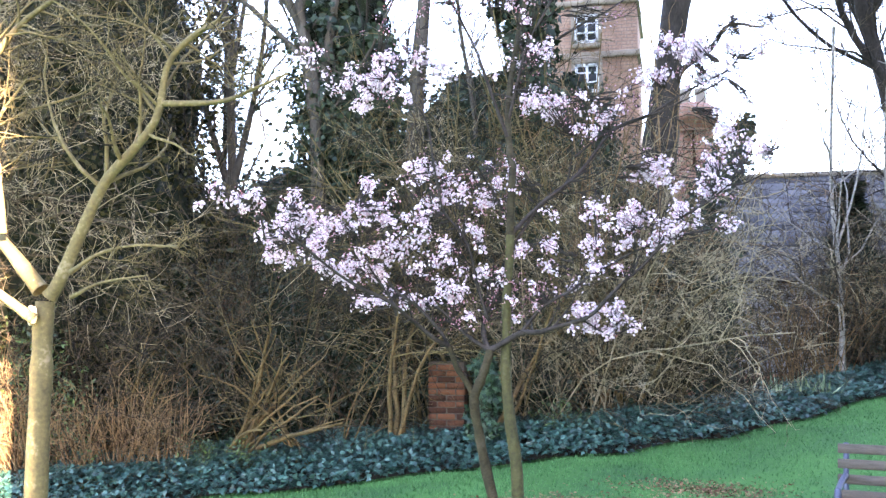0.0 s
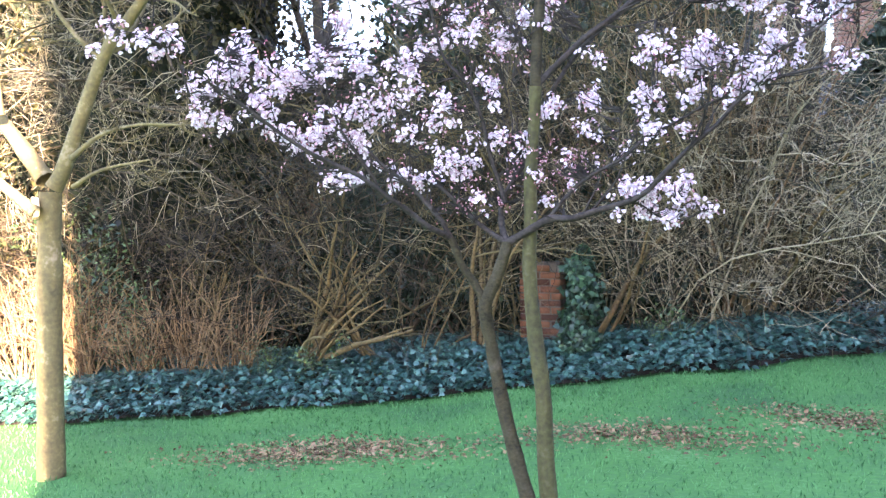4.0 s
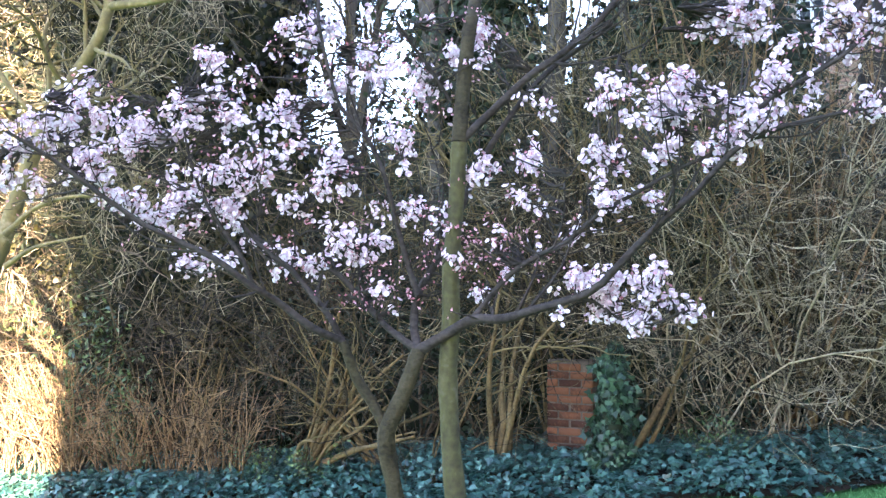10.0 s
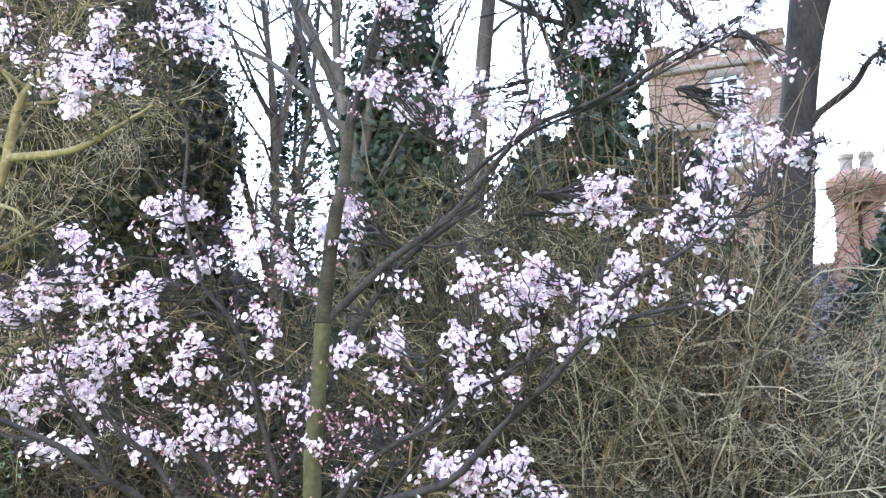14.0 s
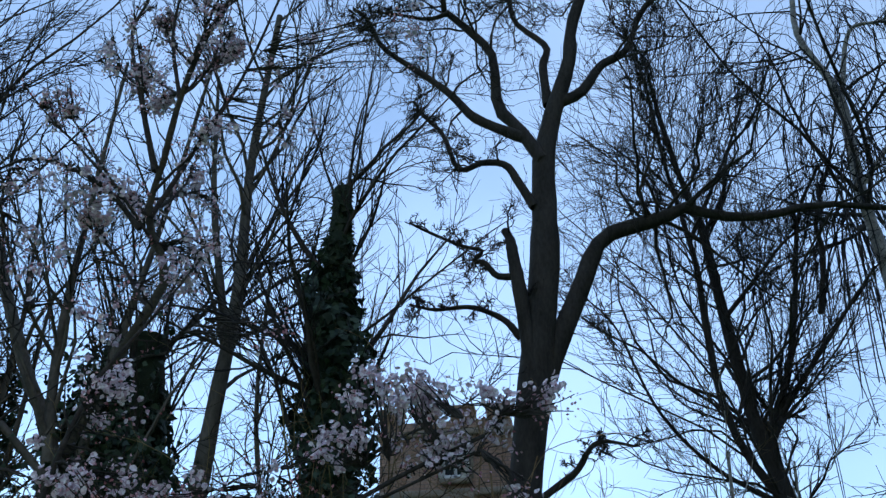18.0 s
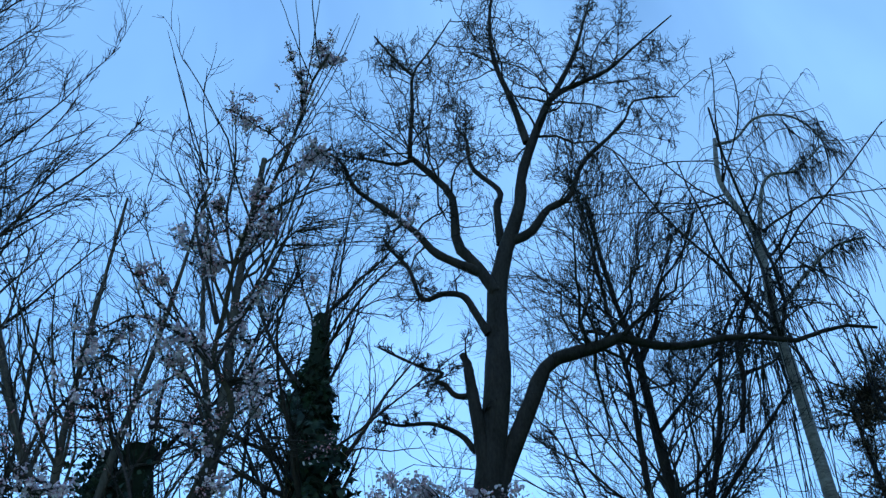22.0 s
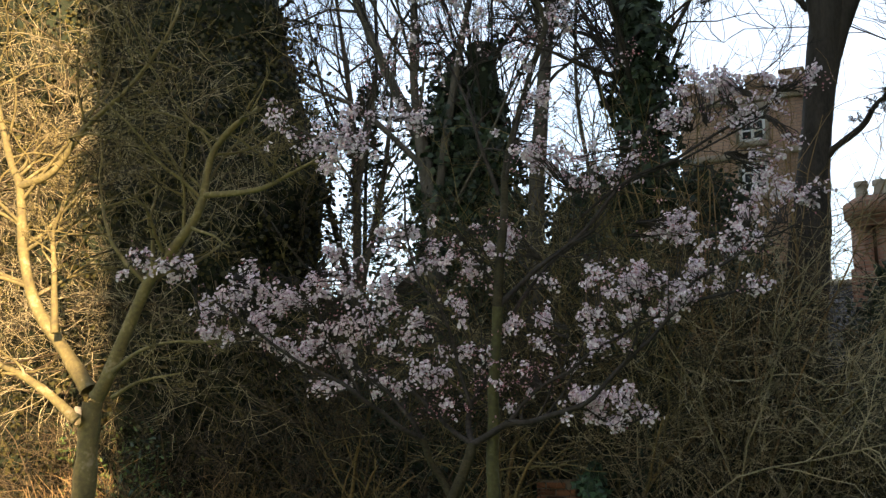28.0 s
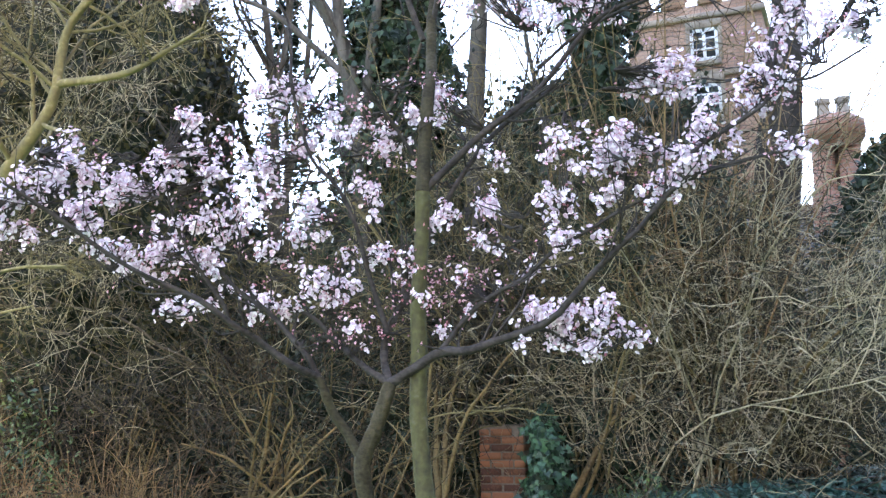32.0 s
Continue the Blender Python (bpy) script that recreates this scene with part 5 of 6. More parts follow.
def conifer(x, y, top, spread, n, label):
    at = np.array([x, y, float(ground_z(x, y))])
    fir = thing("conifer", at, label, "tree")
    c, r = limb([(x, y, at[2]), (x, y, at[2] + top / 2), (x + 0.02, y, at[2] + top)], 0.09, 0.02)
    part("trunk", local(tubes(c[None], r[None], 8), at), BARK_DARK, fir, "", True)
    u = rng.uniform(0, 1, n) ** 0.7
    a = rng.uniform(0, 2 * np.pi, n)
    rad = (0.1 + spread * (1 - u)) * np.sqrt(rng.uniform(0.05, 1, n)) * (1 + 0.35 * np.sin(26 * u + a))
    p = np.stack([x + rad * np.cos(a), y + rad * np.sin(a), at[2] + 0.3 + (top - 0.2) * u], -1)
    s = rng.uniform(0.1, 0.2, n)
    mass("needle_spray", local(kites(p, np.stack([np.cos(a), np.sin(a), rng.normal(0.1, 0.3, n)], -1), rng.normal(0, 0.4, (n, 3)) + [0, 0, 1], s, s * 0.4), at), EVERGREEN, fir)


conifer(2.95, 16.15, 3.1, 0.5, 4600, "small dark conifer behind the hedge")
conifer(-7.6, 15.6, 8.2, 0.9, 3600, "tall slim conifer seen between ivy-clad trees")

# ---- thicket along the bed ----


def shrub(name, x, y, height, spread, label, twig, stems=14, kids=8, fine=6, stem_r=0.016, arch=-0.5, lens=((0.3, 0.65), (0.35, 0.75)), material=None, group="", wob=0.2, lean=0.0, low=0.26):
    y = max(y, float(edge_y(x)) + (1.0 if x < -1.6 else 1.5))
    z0 = float(ground_z(x, y)) + 0.1
    at = np.array([x, y, z0])
    sh = thing(name, at, label, "shrub", group)
    st = at + np.stack([rng.normal(0, spread * 0.22, stems), rng.normal(0, spread * 0.16, stems), np.zeros(stems)], -1)
    c0 = wander(st, np.stack([lean + rng.normal(0, spread * 0.42, stems), rng.normal(-0.12, spread * 0.25, stems), np.full(stems, 1.0)], -1), rng.uniform(0.75, 1.15, stems) * height, 9, 0.1, arch)
    r0 = rng.uniform(0.5, 1.3, (stems, 1)) * stem_r * np.linspace(1, 0.3, 9)[None]
    each("stem", c0, r0, 6, material or twig, sh, at)
    c1, r1 = sprout(c0, r0, kids, low, 1, lens[0], (25, 75), 8, wob, -0.25, 0.5, 0.4, 0.005)
    mass("branch", local(tubes(c1, r1, 4), at), twig, sh)
    c2, r2 = sprout(c1, r1, fine, 0.1, 1, lens[1], (25, 80), 6, wob * 1.5, 0.0, 0.6, 0.5, 0.0035)
    mass("twig", local(tubes(c2, r2, 3), at), twig, sh)
    return sh


H = "thicket shrubs"
for x, y, h, sp, tw, lab in (
        (-9.6, 10.6, 2.6, 1.0, TWIG, "brown leafless shrub with tangled twigs"), (-8.4, 10.4, 2.5, 1.0, TWIG, "brown leafless shrub with tangled twigs"),
        (-7.2, 10.8, 2.9, 1.0, TWIG, "brown leafless shrub with tangled twigs"), (-6.3, 11.6, 3.4, 1.0, TWIG, "brown leafless shrub with tangled twigs"),
        (-5.5, 12.0, 3.8, 0.9, TWIG_OLIVE, "tall leafless shrub with grey-brown twigs"), (-4.6, 11.9, 3.6, 0.9, TWIG, "tall leafless shrub with grey-brown twigs"), (-3.7, 11.9, 3.5, 0.9, TWIG, "tall leafless shrub with grey-brown twigs"),
        (-2.9, 12.0, 4.1, 0.8, TWIG_OLIVE, "tall leafless shrub with olive twigs"), (-2.2, 11.9, 4.3, 0.8, TWIG_OLIVE, "tall leafless shrub with olive twigs"),
        (-1.3, 11.1, 4.3, 1.0, TWIG_PALE, "dense pale tangle of bare shrub twigs"), (-0.7, 11.5, 3.6, 1.0, TWIG_PALE, "tall leafless shrub with olive twigs"),
        (-0.1, 11.1, 3.0, 1.0, TWIG_PALE, "dense pale tangle of bare shrub twigs"), (0.15, 11.4, 1.7, 0.5, TWIG_OLIVE, "dense grey tangle of bare shrub twigs"),
        (1.2, 12.0, 1.1, 0.7, TWIG, "leafless grey-brown shrub by the house"), (1.9, 12.9, 1.7, 0.8, TWIG, "leafless grey-brown shrub by the house"),
        (2.8, 14.4, 3.0, 0.9, TWIG, "leafless brown shrub by the house"), (3.5, 15.2, 3.3, 0.9, TWIG_PALE, "leafless grey-brown shrub by the house"),
        (4.6, 16.0, 3.4, 1.0, TWIG_PALE, "leafless grey-brown shrub by the house"), (5.9, 17.2, 3.6, 1.0, TWIG_PALE, "leafless grey-brown shrub by the house")):
    if x < -1.6:
        shrub("leafless_shrub", x, y, h, sp, lab, tw, 12, 10, 8, arch=-0.75, group=H, low=0.45 if x > -5.8 else 0.22)
    elif 1 < x < 2:
        shrub("leafless_shrub", x, y, h, sp * 0.6, lab, tw, 12, 8, 6, 0.010, -0.2, ((0.2, 0.5), (0.3, 0.65)), group=H, low=0.15, wob=0.15)
    else:
        shrub("leafless_shrub", x, y, h, sp * 0.8, lab, tw, 20, 13, 9, 0.010, -0.7, ((0.2, 0.5), (0.3, 0.65)), group=H, low=0.15, wob=0.3)
for x, y, h in ((-1.1, 12.5, 5.4), (-0.6, 12.7, 5.0), (-2.3, 12.9, 5.2), (-0.85, 12.2, 4.6)):
    shrub("leafless_shrub", x, y, h, 0.5, "tall slender bare shrub with upright reddish twigs", TWIG_TAN if x > -1 else TWIG_OLIVE, 12, 8, 5, 0.018, 0.0, ((0.2, 0.45), (0.35, 0.7)), group=H)
# low brown tangle, dead stalks, pale leaning stems
for x, y in ((-6.0, 10.3), (-3.7, 11.4), (-1.2, 10.9), (-0.4, 11.2), (0.5, 11.2)):
    shrub("bramble", x, y, 1.3, 1.6, "low brown tangle of arching bramble stems", TWIG, 12, 5, 3, 0.007, -1.8, group="brambles", low=0.1)
for x, y, h in ((-8.9, 9.7, 1.2), (-8.0, 9.5, 1.4), (-7.3, 9.6, 1.5), (-6.6, 9.7, 1.1), (-9.8, 9.6, 1.1), (-7.7, 9.9, 1.7), (-6.1, 9.8, 1.3), (-5.6, 10.0, 1.1), (1.7, 14.2, 1.5), (2.3, 14.4, 2.0)):
    shrub("dead_stalks", x, y, h, 0.55, "clump of upright dry tan stalks", TWIG_TAN, 40, 3, 1, 0.009, -0.35, ((0.2, 0.5), (0.3, 0.6)), group="dry stalks", wob=0.08)
C = "coppiced stools"
shrub("coppiced_shrub", -5.0, 10.3, 1.9, 0.26, "stout golden-brown stems leaning out of one stool", TWIG_OLIVE, 15, 3, 2, 0.036, -0.7, material=HAZEL, lean=0.5, group=C, low=0.5)
for x, y, h, k, r, ln in ((-3.05, 10.8, 2.4, 4, 0.036, 0.1), (-1.98, 11.1, 2.6, 2, 0.045, 0.42), (-0.6, 11.6, 2.2, 2, 0.055, -0.05), (-0.4, 11.7, 2.2, 3, 0.045, 0.15), (-4.1, 10.4, 1.7, 6, 0.02, -0.5), (-3.7, 10.5, 1.5, 4, 0.016, 0.5), (-6.2, 10.3, 1.8, 5, 0.02, 0.1)):
    shrub("coppiced_shrub", x, y, h, 0.25, "few olive-brown stems rising from the ivy", TWIG_OLIVE, k, 5, 4, r, -0.4, material=HAZEL, lean=ln, group=C, low=0.4)
at = np.array([-7.7, 10.1, float(ground_z(-7.7, 10.1)) + 0.1])
laurel = thing("laurel_shrub", at, "yellow-green broad-leaved laurel at the foot of the ivy", "shrub")
n = 9
c0 = wander(at + rng.normal(0, 0.1, (n, 3)) * [1, 0.5, 0], np.stack([rng.normal(0, 0.4, n), rng.normal(-0.1, 0.2, n), np.ones(n)], -1), rng.uniform(1.2, 2.2, n), 8, 0.12, -0.2)
each("stem", c0, np.full((n, 1), 0.014) * np.linspace(1, 0.4, 8)[None], 5, BARK_DARK, laurel, at)
k = 2800
p = c0[rng.integers(0, n, k), rng.integers(2, 8, k)] + rng.normal(0, 0.14, (k, 3))
q = rng.uniform(0.05, 0.1, k)
mass("leaf_mass", local(kites(p, rng.normal(0, 0.7, (k, 3)) + [0, -0.3, -0.3], rng.normal(0, 0.5, (k, 3)) + [0, -0.6, 0.6], q, q * 0.42, -0.12), at), LAUREL, laurel)

for x, y, h in ((-5.2, 10.0, 0.5), (-6.6, 9.8, 0.55), (-1.2, 11.2, 0.45), (-4.5, 10.1, 0.4)):
    z0 = float(ground_z(x, y)) + 0.15
    at = np.array([x, y, z0])
    sap = thing("evergreen_sapling", at, "low dark-leaved evergreen sapling at the foot of the thicket", "shrub", "evergreen saplings")
    n = 14
    c0 = wander(at + rng.normal(0, 0.16, (n, 3)) * [1, 0.6, 0], np.stack([rng.normal(0, 0.4, n), rng.normal(-0.2, 0.3, n), np.ones(n)], -1), rng.uniform(0.6, 1.2, n) * h, 7, 0.12, -0.2)
    each("stem", c0, np.full((n, 1), 0.006) * np.linspace(1, 0.4, 7)[None], 4, TWIG, sap, at)
    k = 500
    p = c0[rng.integers(0, n, k), rng.integers(2, 7, k)] + rng.normal(0, 0.06, (k, 3))
    q = rng.uniform(0.025, 0.055, k)
    mass("leaf_mass", local(kites(p, rng.normal(0, 0.7, (k, 3)), rng.normal(0, 0.5, (k, 3)) + [0, -0.6, 0.6], q, q * 0.5, -0.12), at), LAUREL, sap)

# small dark leaves inside the thicket
n = 22000
x = rng.uniform(-10, 1.0, n)
top = np.interp(x, [-10, -7, -5, -3, -2, -1, 0, 1], [2.4, 2.8, 3.2, 3.8, 4.4, 4.2, 3.6, 2.6])
y = np.maximum(edge_y(x) + 1.2, rng.uniform(11.4, 13.0, n))
p = np.stack([x, y, ground_z(x, y) + 0.2 + rng.uniform(0, 1, n) * top * 0.85], -1)
s = rng.uniform(0.04, 0.085, n)
under = new("underwood_leaves", mesh_of("underwood_leaves", *(lambda a, f: (a, [f]))(*kites(p, rng.normal(0, 1, (n, 3)) + [0, -0.3, -0.3], rng.normal(0, 1, (n, 3)), s, s * 0.6)), SHRUB_LEAF))
tagged(under, "dark evergreen leaves scattered through the bare thicket", "shrub leaves", kind="stuff")
# evergreen mass behind the thicket; its low near-black cores paint shade between stems
at = np.array([-4.0, 13.6, float(ground_z(-4, 13.6))])
ever = thing("evergreen_hedge", at, "dark evergreen hedge behind the bare shrubs", "hedge")
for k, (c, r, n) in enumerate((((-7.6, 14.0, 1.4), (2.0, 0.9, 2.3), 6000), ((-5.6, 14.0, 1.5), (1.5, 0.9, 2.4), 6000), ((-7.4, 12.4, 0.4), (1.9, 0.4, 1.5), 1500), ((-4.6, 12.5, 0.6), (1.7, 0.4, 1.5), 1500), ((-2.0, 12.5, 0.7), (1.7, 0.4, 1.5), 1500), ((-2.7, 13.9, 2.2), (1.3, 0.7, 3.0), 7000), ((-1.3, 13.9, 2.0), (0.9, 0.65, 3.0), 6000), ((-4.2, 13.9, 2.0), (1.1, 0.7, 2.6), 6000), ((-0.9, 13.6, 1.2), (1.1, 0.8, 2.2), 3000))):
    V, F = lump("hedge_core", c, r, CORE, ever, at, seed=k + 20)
    leaf_cover(V, F, n, (0.06, 0.11), EVERGREEN, ever, at, 0.1)

# ---- brick boundary wall behind the thicket ----
V, F = boxes([(-12, 13.05, -0.6, -0.8, 13.3, 1.9)])
gw = new("wall_north", mesh_of("wall_north", V, F, BRICK_WALL))
tagged(gw, "old brown brick garden wall behind the thicket", "garden wall", kind="structure")
PIER_BRICK = mat("orange_brick", (0.05, 0.02, 0.011), (0.15, 0.06, 0.028), 5, 0.95, 0.5, 8, rand=0.6)
pz = float(ground_z(-2.55, 11.35))
pier = thing("brick_pier", (-2.55, 11.35, pz), "old orange-brown brick pier with worn joints among the stems", "pier")
part("mortar_core", boxes([(-0.222, -0.112, 0, 0.222, 0.112, 1.16)], 0.01), MORTAR, pier, "weathered lime mortar")
stretcher = mesh_of("brick", *boxes([(-0.107, -0.052, -0.032, 0.107, 0.052, 0.032)], 0.006), PIER_BRICK)
header = mesh_of("brick", *boxes([(-0.052, -0.112, -0.032, 0.052, 0.112, 0.032)], 0.006), PIER_BRICK)
for course in range(15):
    z = 0.045 + course * 0.075
    if course % 2:
        spots = [(stretcher, -0.116, -0.064), (stretcher, 0.116, -0.064)]
    else:
        spots = [(header, -0.176, -0.004), (stretcher, 0.0, -0.064), (header, 0.176, -0.004)]
    for me, bx_, by_ in spots:
        if course == 14 and bx_ > 0.1:
            continue
        br = new("brick", me)
        br.parent = pier
        br.location = (bx_ + rng.normal(0, 0.002), by_ - 0.004 + rng.normal(0, 0.003), z)
        br.rotation_euler = (0, 0, rng.normal(0, 0.01))

# ---- house: tower, wing, chimney ----
house = thing("house", (-1.5, 21, float(ground_z(-1.5, 21))), "old brick house with a battlemented tower and slate roof", "house")
hz = np.array([-1.5, 21, float(ground_z(-1.5, 21))])
tz = hz - np.array([-0.1, 0, 0])
part("tower_wall", local(boxes([(-2.95, 21, -1, -0.4, 24, 8.7)]), tz), BRICK, house)
part("string_course", local(boxes([(-3.02, 20.94, 7.22, -0.33, 24.06, 7.36), (-3.02, 20.94, 8.4, -0.33, 24.06, 8.52)], 0.02), tz), STONE, house)
for k in range(4):
    x0 = -2.97 + k * 0.7
    part("merlon", local(boxes([(x0, 20.97, 8.7, x0 + 0.44, 21.35, 8.93), (x0 - 0.03, 20.94, 8.93, x0 + 0.47, 21.38, 9.0)], 0.01), tz), BRICK, house)
for z0, z1 in ((7.55, 8.2), (6.45, 7.1)):
    win = part("window", local(boxes([(-1.78, 20.9, z0 - 0.1, -1.18, 21.0, z0), (-1.82, 20.93, z0, -1.74, 21.0, z1), (-1.22, 20.93, z0, -1.14, 21.0, z1), (-1.82, 20.93, z1, -1.14, 21.0, z1 + 0.16)], 0.01), tz), STONE, house, "pale stone window surround")
    part("pane", local(boxes([(-1.74, 20.97, z0, -1.22, 20.985, z1)]), tz), PANE, win)
    bars = [(-1.74, 20.945, z0, -1.68, 20.97, z1), (-1.28, 20.945, z0, -1.22, 20.97, z1), (-1.74, 20.945, z0, -1.22, 20.97, z0 + 0.07), (-1.74, 20.945, z1 - 0.07, -1.22, 20.97, z1), (-1.51, 20.945, z0, -1.45, 20.97, z1)]
    bars += [(-1.74, 20.95, z0 + (z1 - z0) * q, -1.22, 20.97, z0 + (z1 - z0) * q + 0.035) for q in (0.34, 0.66)]
    part("window_frame", local(boxes(bars, 0.004), tz), PAINT, win, "white painted glazing bars")
# wing
part("wing_wall", local(boxes([(-0.9, 17.1, -1, 4.05, 21.5, 2.35)]), hz), RENDERED, house, "grey rendered wing wall")
RZ0, RY0, RZ1, RY1 = 2.25, 16.8, 4.25, 19.4
part("plinth", local(boxes([(-0.92, 17.04, -1, 4.07, 17.1, 0.6)], 0.01), hz), BRICK_RED, house, "brown-red brick plinth")
RX0 = -1.1
V = np.array([(RX0, RY0, RZ0), (4.2, RY0, RZ0), (4.2, RY1, RZ1), (RX0, RY1, RZ1), (4.2, 22.0, RZ0), (RX0, 22.0, RZ0), (RX0, RY0, RZ0 - 0.1), (4.2, RY0, RZ0 - 0.1), (4.2, 22.0, RZ0 - 0.1), (RX0, 22.0, RZ0 - 0.1)])
roof = part("roof", (V - hz, [np.array([[0, 1, 2, 3], [3, 2, 4, 5], [6, 7, 1, 0], [8, 9, 5, 4], [9, 8, 7, 6]]), np.array([[0, 3, 5], [1, 4, 2]]), np.array([[6, 0, 5, 9], [7, 8, 4, 1]])]), SLATE, house)
part("ridge_tile", local(boxes([(RX0 + k * 0.45, RY1 - 0.1, RZ1 - 0.02, RX0 + k * 0.45 + 0.44, RY1 + 0.1, RZ1 + 0.07) for k in range(12)], 0.02), hz), CLAY, house)
gap, rise = 0.36, math.hypot(RY1 - RY0, RZ1 - RZ0)
slope = math.atan2(RZ1 - RZ0, RY1 - RY0)
V, F = boxes([(0.004, 0, 0, gap - 0.004, 0.34, 0.012)], 0.003)
slate_mesh = mesh_of("slate", V, F, SLATE)
for r_ in range(12):
    for c_ in range(15):
        sl = new("slate", slate_mesh)
        sl.parent = roof
        d = r_ * rise / 12
        sl.location = Vector((RX0 + c_ * gap + (0.18 if r_ % 2 and c_ < 14 else 0), RY0 + d * math.cos(slope), RZ0 + d * math.sin(slope) + 0.012)) - Vector(hz)
        sl.rotation_euler = (slope - 0.03 + rng.normal(0, 0.004), 0, rng.normal(0, 0.004))
# wing windows behind the shrubs
for x0 in (-0.25, 0.38):
    win = part("window", local(boxes([(x0 - 0.06, 17.02, 0.7, x0, 17.1, 1.7), (x0 + 0.42, 17.02, 0.7, x0 + 0.48, 17.1, 1.7), (x0 - 0.1, 16.98, 0.62, x0 + 0.52, 17.1, 0.7), (x0, 17.03, 1.16, x0 + 0.42, 17.1, 1.21), (x0 - 0.06, 17.02, 1.7, x0 + 0.48, 17.1, 1.76)], 0.006), hz), PAINT, house, "white painted sash window")
    part("pane", local(boxes([(x0, 17.06, 0.7, x0 + 0.42, 17.08, 1.7)]), hz), PANE, win)
# chimney
chim = part("chimney", local(boxes([(0.2, 18.7, 3.4, 1.02, 19.5, 4.4)], 0.02), hz), BRICK_RED, house)


def octagon(x, y, z0, z1, r0, r1):
    a = np.arange(8) * np.pi / 4 + np.pi / 8
    V = np.concatenate([np.stack([x + r * np.cos(a), y + r * np.sin(a), np.full(8, z)], -1) for z, r in ((z0, r0), (z1, r1))])
    k = np.arange(8)
    return V, [np.stack([k, (k + 1) % 8, 8 + (k + 1) % 8, 8 + k], -1), np.array([[8 + i for i in (0, 1, 2, 3)], [8, 11, 12, 15], [12, 13, 14, 15]])]


def stack(parts):
    Vs, Fs, n = [], [], 0
    for V, F in parts:
        Vs.append(V)
        Fs += [f + n for f in F]
        n += len(V)
    return np.concatenate(Vs), Fs


for x in (0.42, 0.8):
    part("shaft", local(stack([octagon(x, 19.05, 4.35, 5.16, 0.2, 0.2)]), hz), BRICK_RED, chim)
part("flue_core", local(boxes([(0.34, 18.95, 4.35, 0.88, 19.2, 5.16)]), hz), BRICK_WALL, chim)
prof = [(0.38, 5.13), (0.38, 5.19), (0.42, 5.19), (0.42, 5.26), (0.46, 5.26), (0.46, 5.33), (0.5, 5.33), (0.5, 5.55), (0.46, 5.57), (0.3, 5.68), (0.02, 5.68)]
ang8 = np.arange(8) * np.pi / 4 + np.pi / 8
V = np.array([(0.61 + r_ * math.cos(q), 19.05 + r_ * math.sin(q), z_) for r_, z_ in prof for q in ang8])
F = np.array([[i * 8 + k, i * 8 + (k + 1) % 8, (i + 1) * 8 + (k + 1) % 8, (i + 1) * 8 + k] for i in range(len(prof) - 1) for k in range(8)])
part("cap", local((V, F), hz), BRICK_RED, chim, "corbelled brick chimney head")
for x in (0.46, 0.76):
    part("chimney_pot", local(stack([octagon(x, 19.05, 5.64, 5.94, 0.12, 0.1), octagon(x, 19.05, 5.9, 5.98, 0.13, 0.13)]), hz), CLAY, chim, "buff clay chimney pot")
# ivy that climbs beside the chimney
at = np.array([0.9, 16.7, float(ground_z(0.9, 16.7))])
climb = thing("climbing_ivy", at, "dark ivy climbing over the roof beside the chimney", "ivy")
c, r = limb([(0.9, 16.7, 0), (0.75, 16.7, 1.5), (0.6, 16.9, 2.6), (0.62, 17.6, 3.35), (1.0, 17.8, 4.15), (1.3, 17.9, 4.7), (1.5, 17.9, 5.1)], 0.09, 0.02, 26, 7)
part("stem", local(tubes(c[None], r[None], 7), at), BARK_DARK, climb, "", True)
n = 4200
u = rng.beta(1.2, 1.4, n) * 25
i = np.minimum(u.astype(int), 24)
p = c[i] + (c[i + 1] - c[i]) * (u - i)[:, None] + rng.normal(0, 1, (n, 3)) * (np.array([[0.26, 0.16, 0.22]]) * (1.15 - u / 29)[:, None])
s = rng.uniform(0.09, 0.17, n)
tagged(part("leaf_mass", local(kites(p, rng.normal(0, 0.7, (n, 3)) + [0, -0.3, -0.4], rng.normal(0, 0.5, (n, 3)) + [0, -1, 0.3], s, s * 0.85, -0.1), at), EVERGREEN, climb), kind="stuff")

# slim pale birch stems at the far end of the bed
for x, y, r, lab in ((2.55, 14.9, 0.055, "pale birch trunk at the end of the bed"), (3.5, 15.9, 0.04, "slim pale birch stem in the thicket")):
    z0 = float(ground_z(x, y))
    bare_tree("birch_tree", [([(x, y, z0 - 0.05), (x + 0.02, y, z0 + 1.5), (x - 0.06, y, z0 + 3.2), (x + 0.05, y, z0 + 5.5)], r, r * 0.35), ([(x, y, z0 + 2.2), (x + 0.3, y, z0 + 3.2), (x + 0.5, y, z0 + 4.6)], r * 0.4, r * 0.15)],
              np.array([x, y, z0]), lab, BIRCH, TWIG, (10, 6, 3), fine=0.004, group="birches at the end of the bed", lift=0.3)

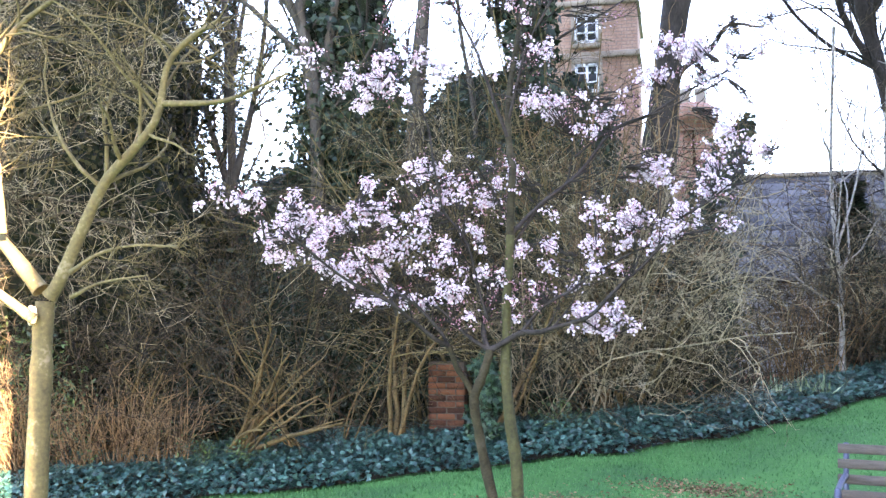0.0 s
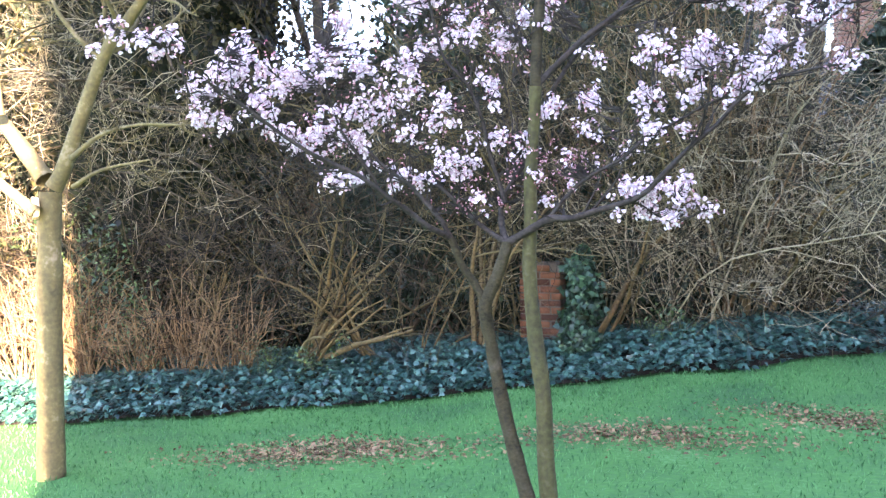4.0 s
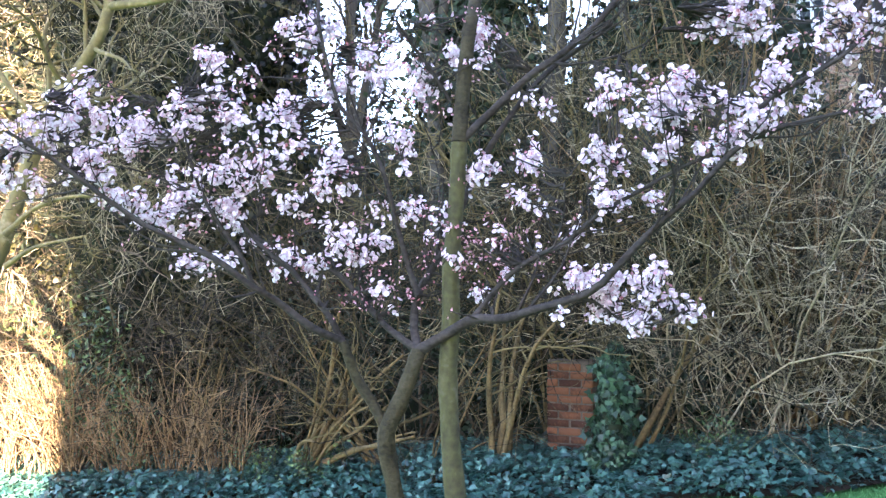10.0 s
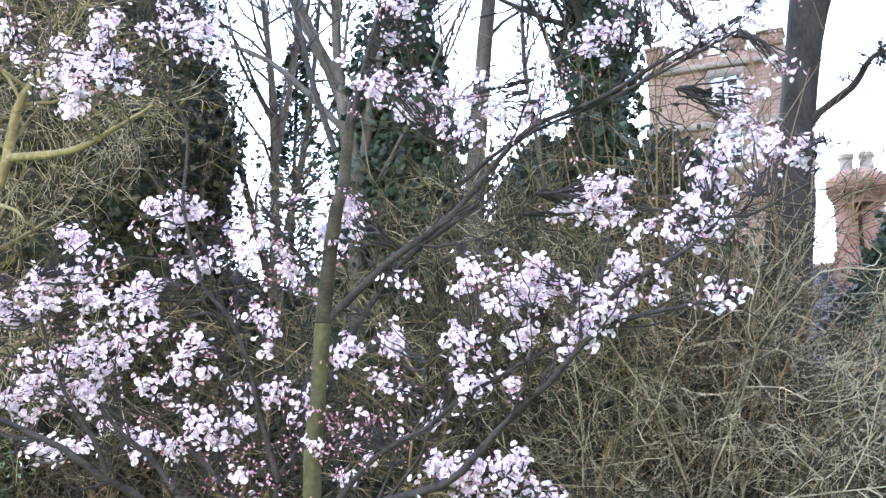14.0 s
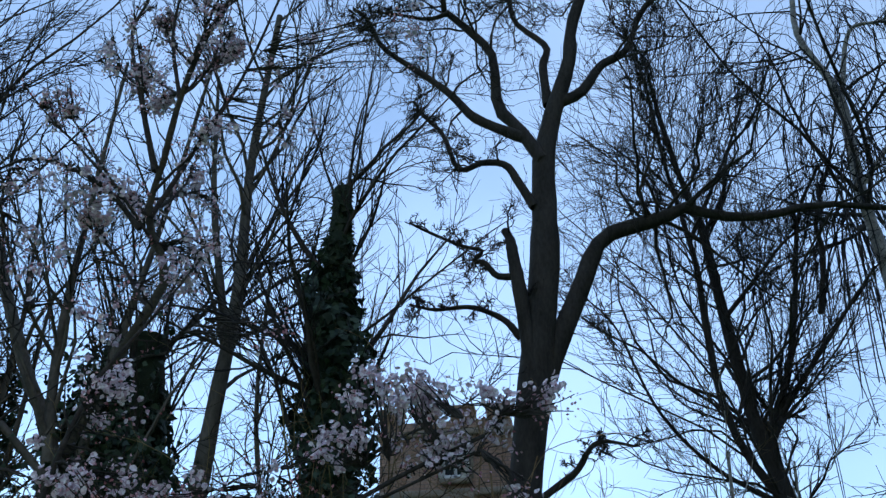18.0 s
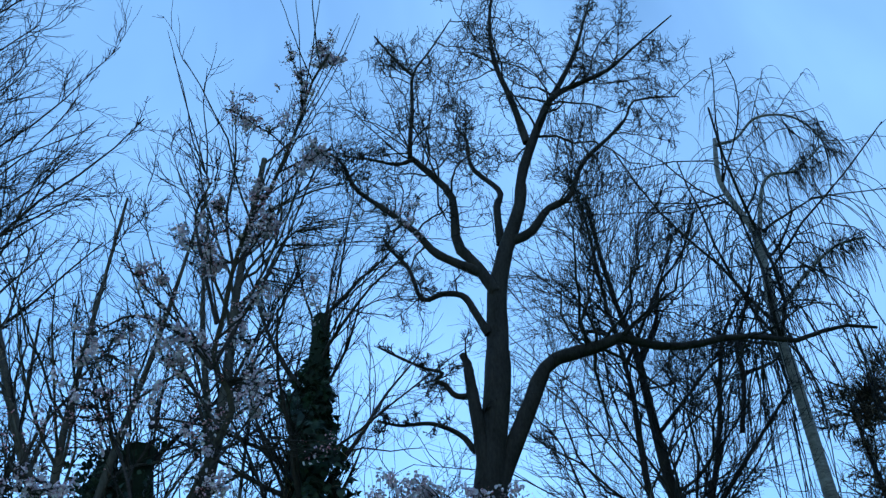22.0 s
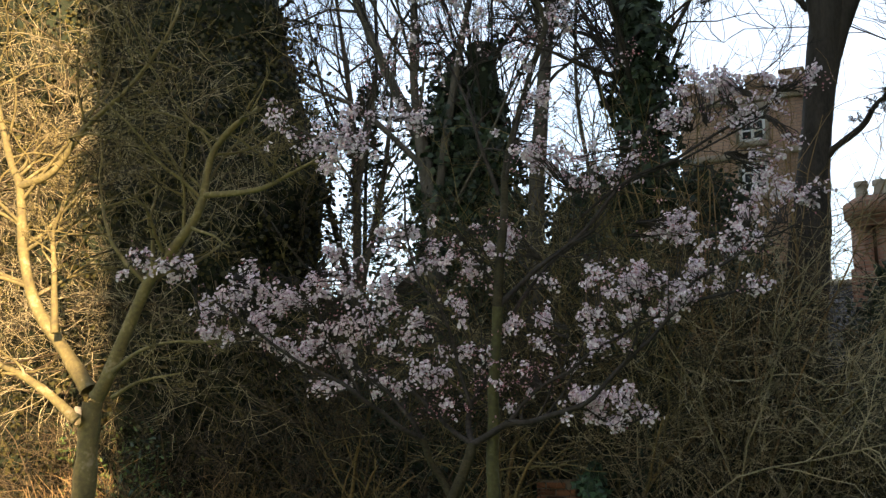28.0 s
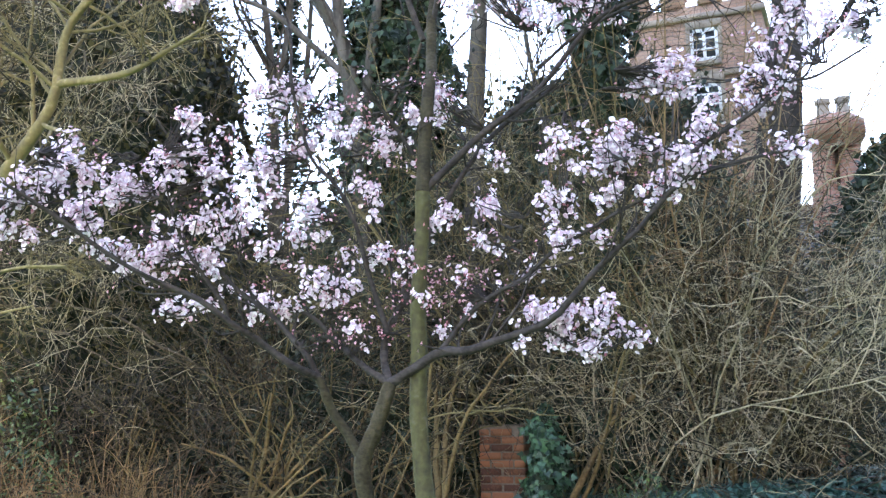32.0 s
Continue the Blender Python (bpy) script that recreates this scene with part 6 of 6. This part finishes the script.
# spear-leaved plant in the ivy
at = np.array([1.75, 13.6, float(ground_z(1.75, 13.6))])
spear = thing("spear_leaved_plant", at, "clump of pale upright strap leaves among the ivy", "plant")
for cx in (-0.25, 0.05, 0.4):
    n = 26
    p = np.stack([cx + rng.normal(0, 0.06, n), rng.normal(0, 0.06, n), np.zeros(n) + 0.12], -1)
    w = np.stack([rng.normal(0, 0.4, n), rng.normal(0, 0.35, n), np.ones(n)], -1)
    part("leaf_tuft", kites(p, w, rng.normal(0, 1, (n, 3)), rng.uniform(0.3, 0.55, n), rng.uniform(0.02, 0.04, n), 0.2), SPEAR, spear)

# ---- garden bench ----
bz = float(ground_z(1.8, 6.6))
bench = thing("garden_bench", (1.3, 6.6, bz - 0.02), "wooden slatted garden bench with blue-painted iron ends", "bench")
bench.scale = (0.88, 0.88, 0.88)
bench.rotation_euler = (0, 0, radians(-14))
for x in (0.0, 1.45):
    c = smooth_line([(x, 0.02, 0.0), (x, 0.05, 0.2), (x, 0.12, 0.42), (x, 0.16, 0.62), (x, 0.26, 0.88)], 14)
    legs = [tubes(c[None], np.full((1, 14), 0.022), 8)]
    c = smooth_line([(x, -0.44, 0.0), (x, -0.42, 0.2), (x, -0.38, 0.42), (x, -0.42, 0.55), (x, -0.48, 0.62), (x, -0.53, 0.58), (x, -0.5, 0.54)], 20)
    legs.append(tubes(c[None], np.full((1, 20), 0.022), 8))
    c = smooth_line([(x, -0.46, 0.62), (x, -0.2, 0.64), (x, 0.14, 0.64)], 10)
    legs.append(tubes(c[None], np.full((1, 10), 0.024), 8))
    c = smooth_line([(x, -0.4, 0.4), (x, -0.15, 0.4), (x, 0.12, 0.42)], 8)
    legs.append(tubes(c[None], np.full((1, 8), 0.02), 8))
    part("bench_end", soup(legs), IRON, bench, "blue-painted cast iron end with arm rest", True)
for k in range(4):
    z = 0.46 + k * 0.115
    y = 0.13 + k * 0.033
    part("back_slat", boxes([(-0.06, y - 0.035, z, 1.51, y - 0.012, z + 0.075)], 0.006), SLAT, bench)
for k in range(5):
    y = -0.42 + k * 0.105
    part("seat_slat", boxes([(-0.06, y, 0.42, 1.51, y + 0.085, 0.445)], 0.006), SLAT, bench)
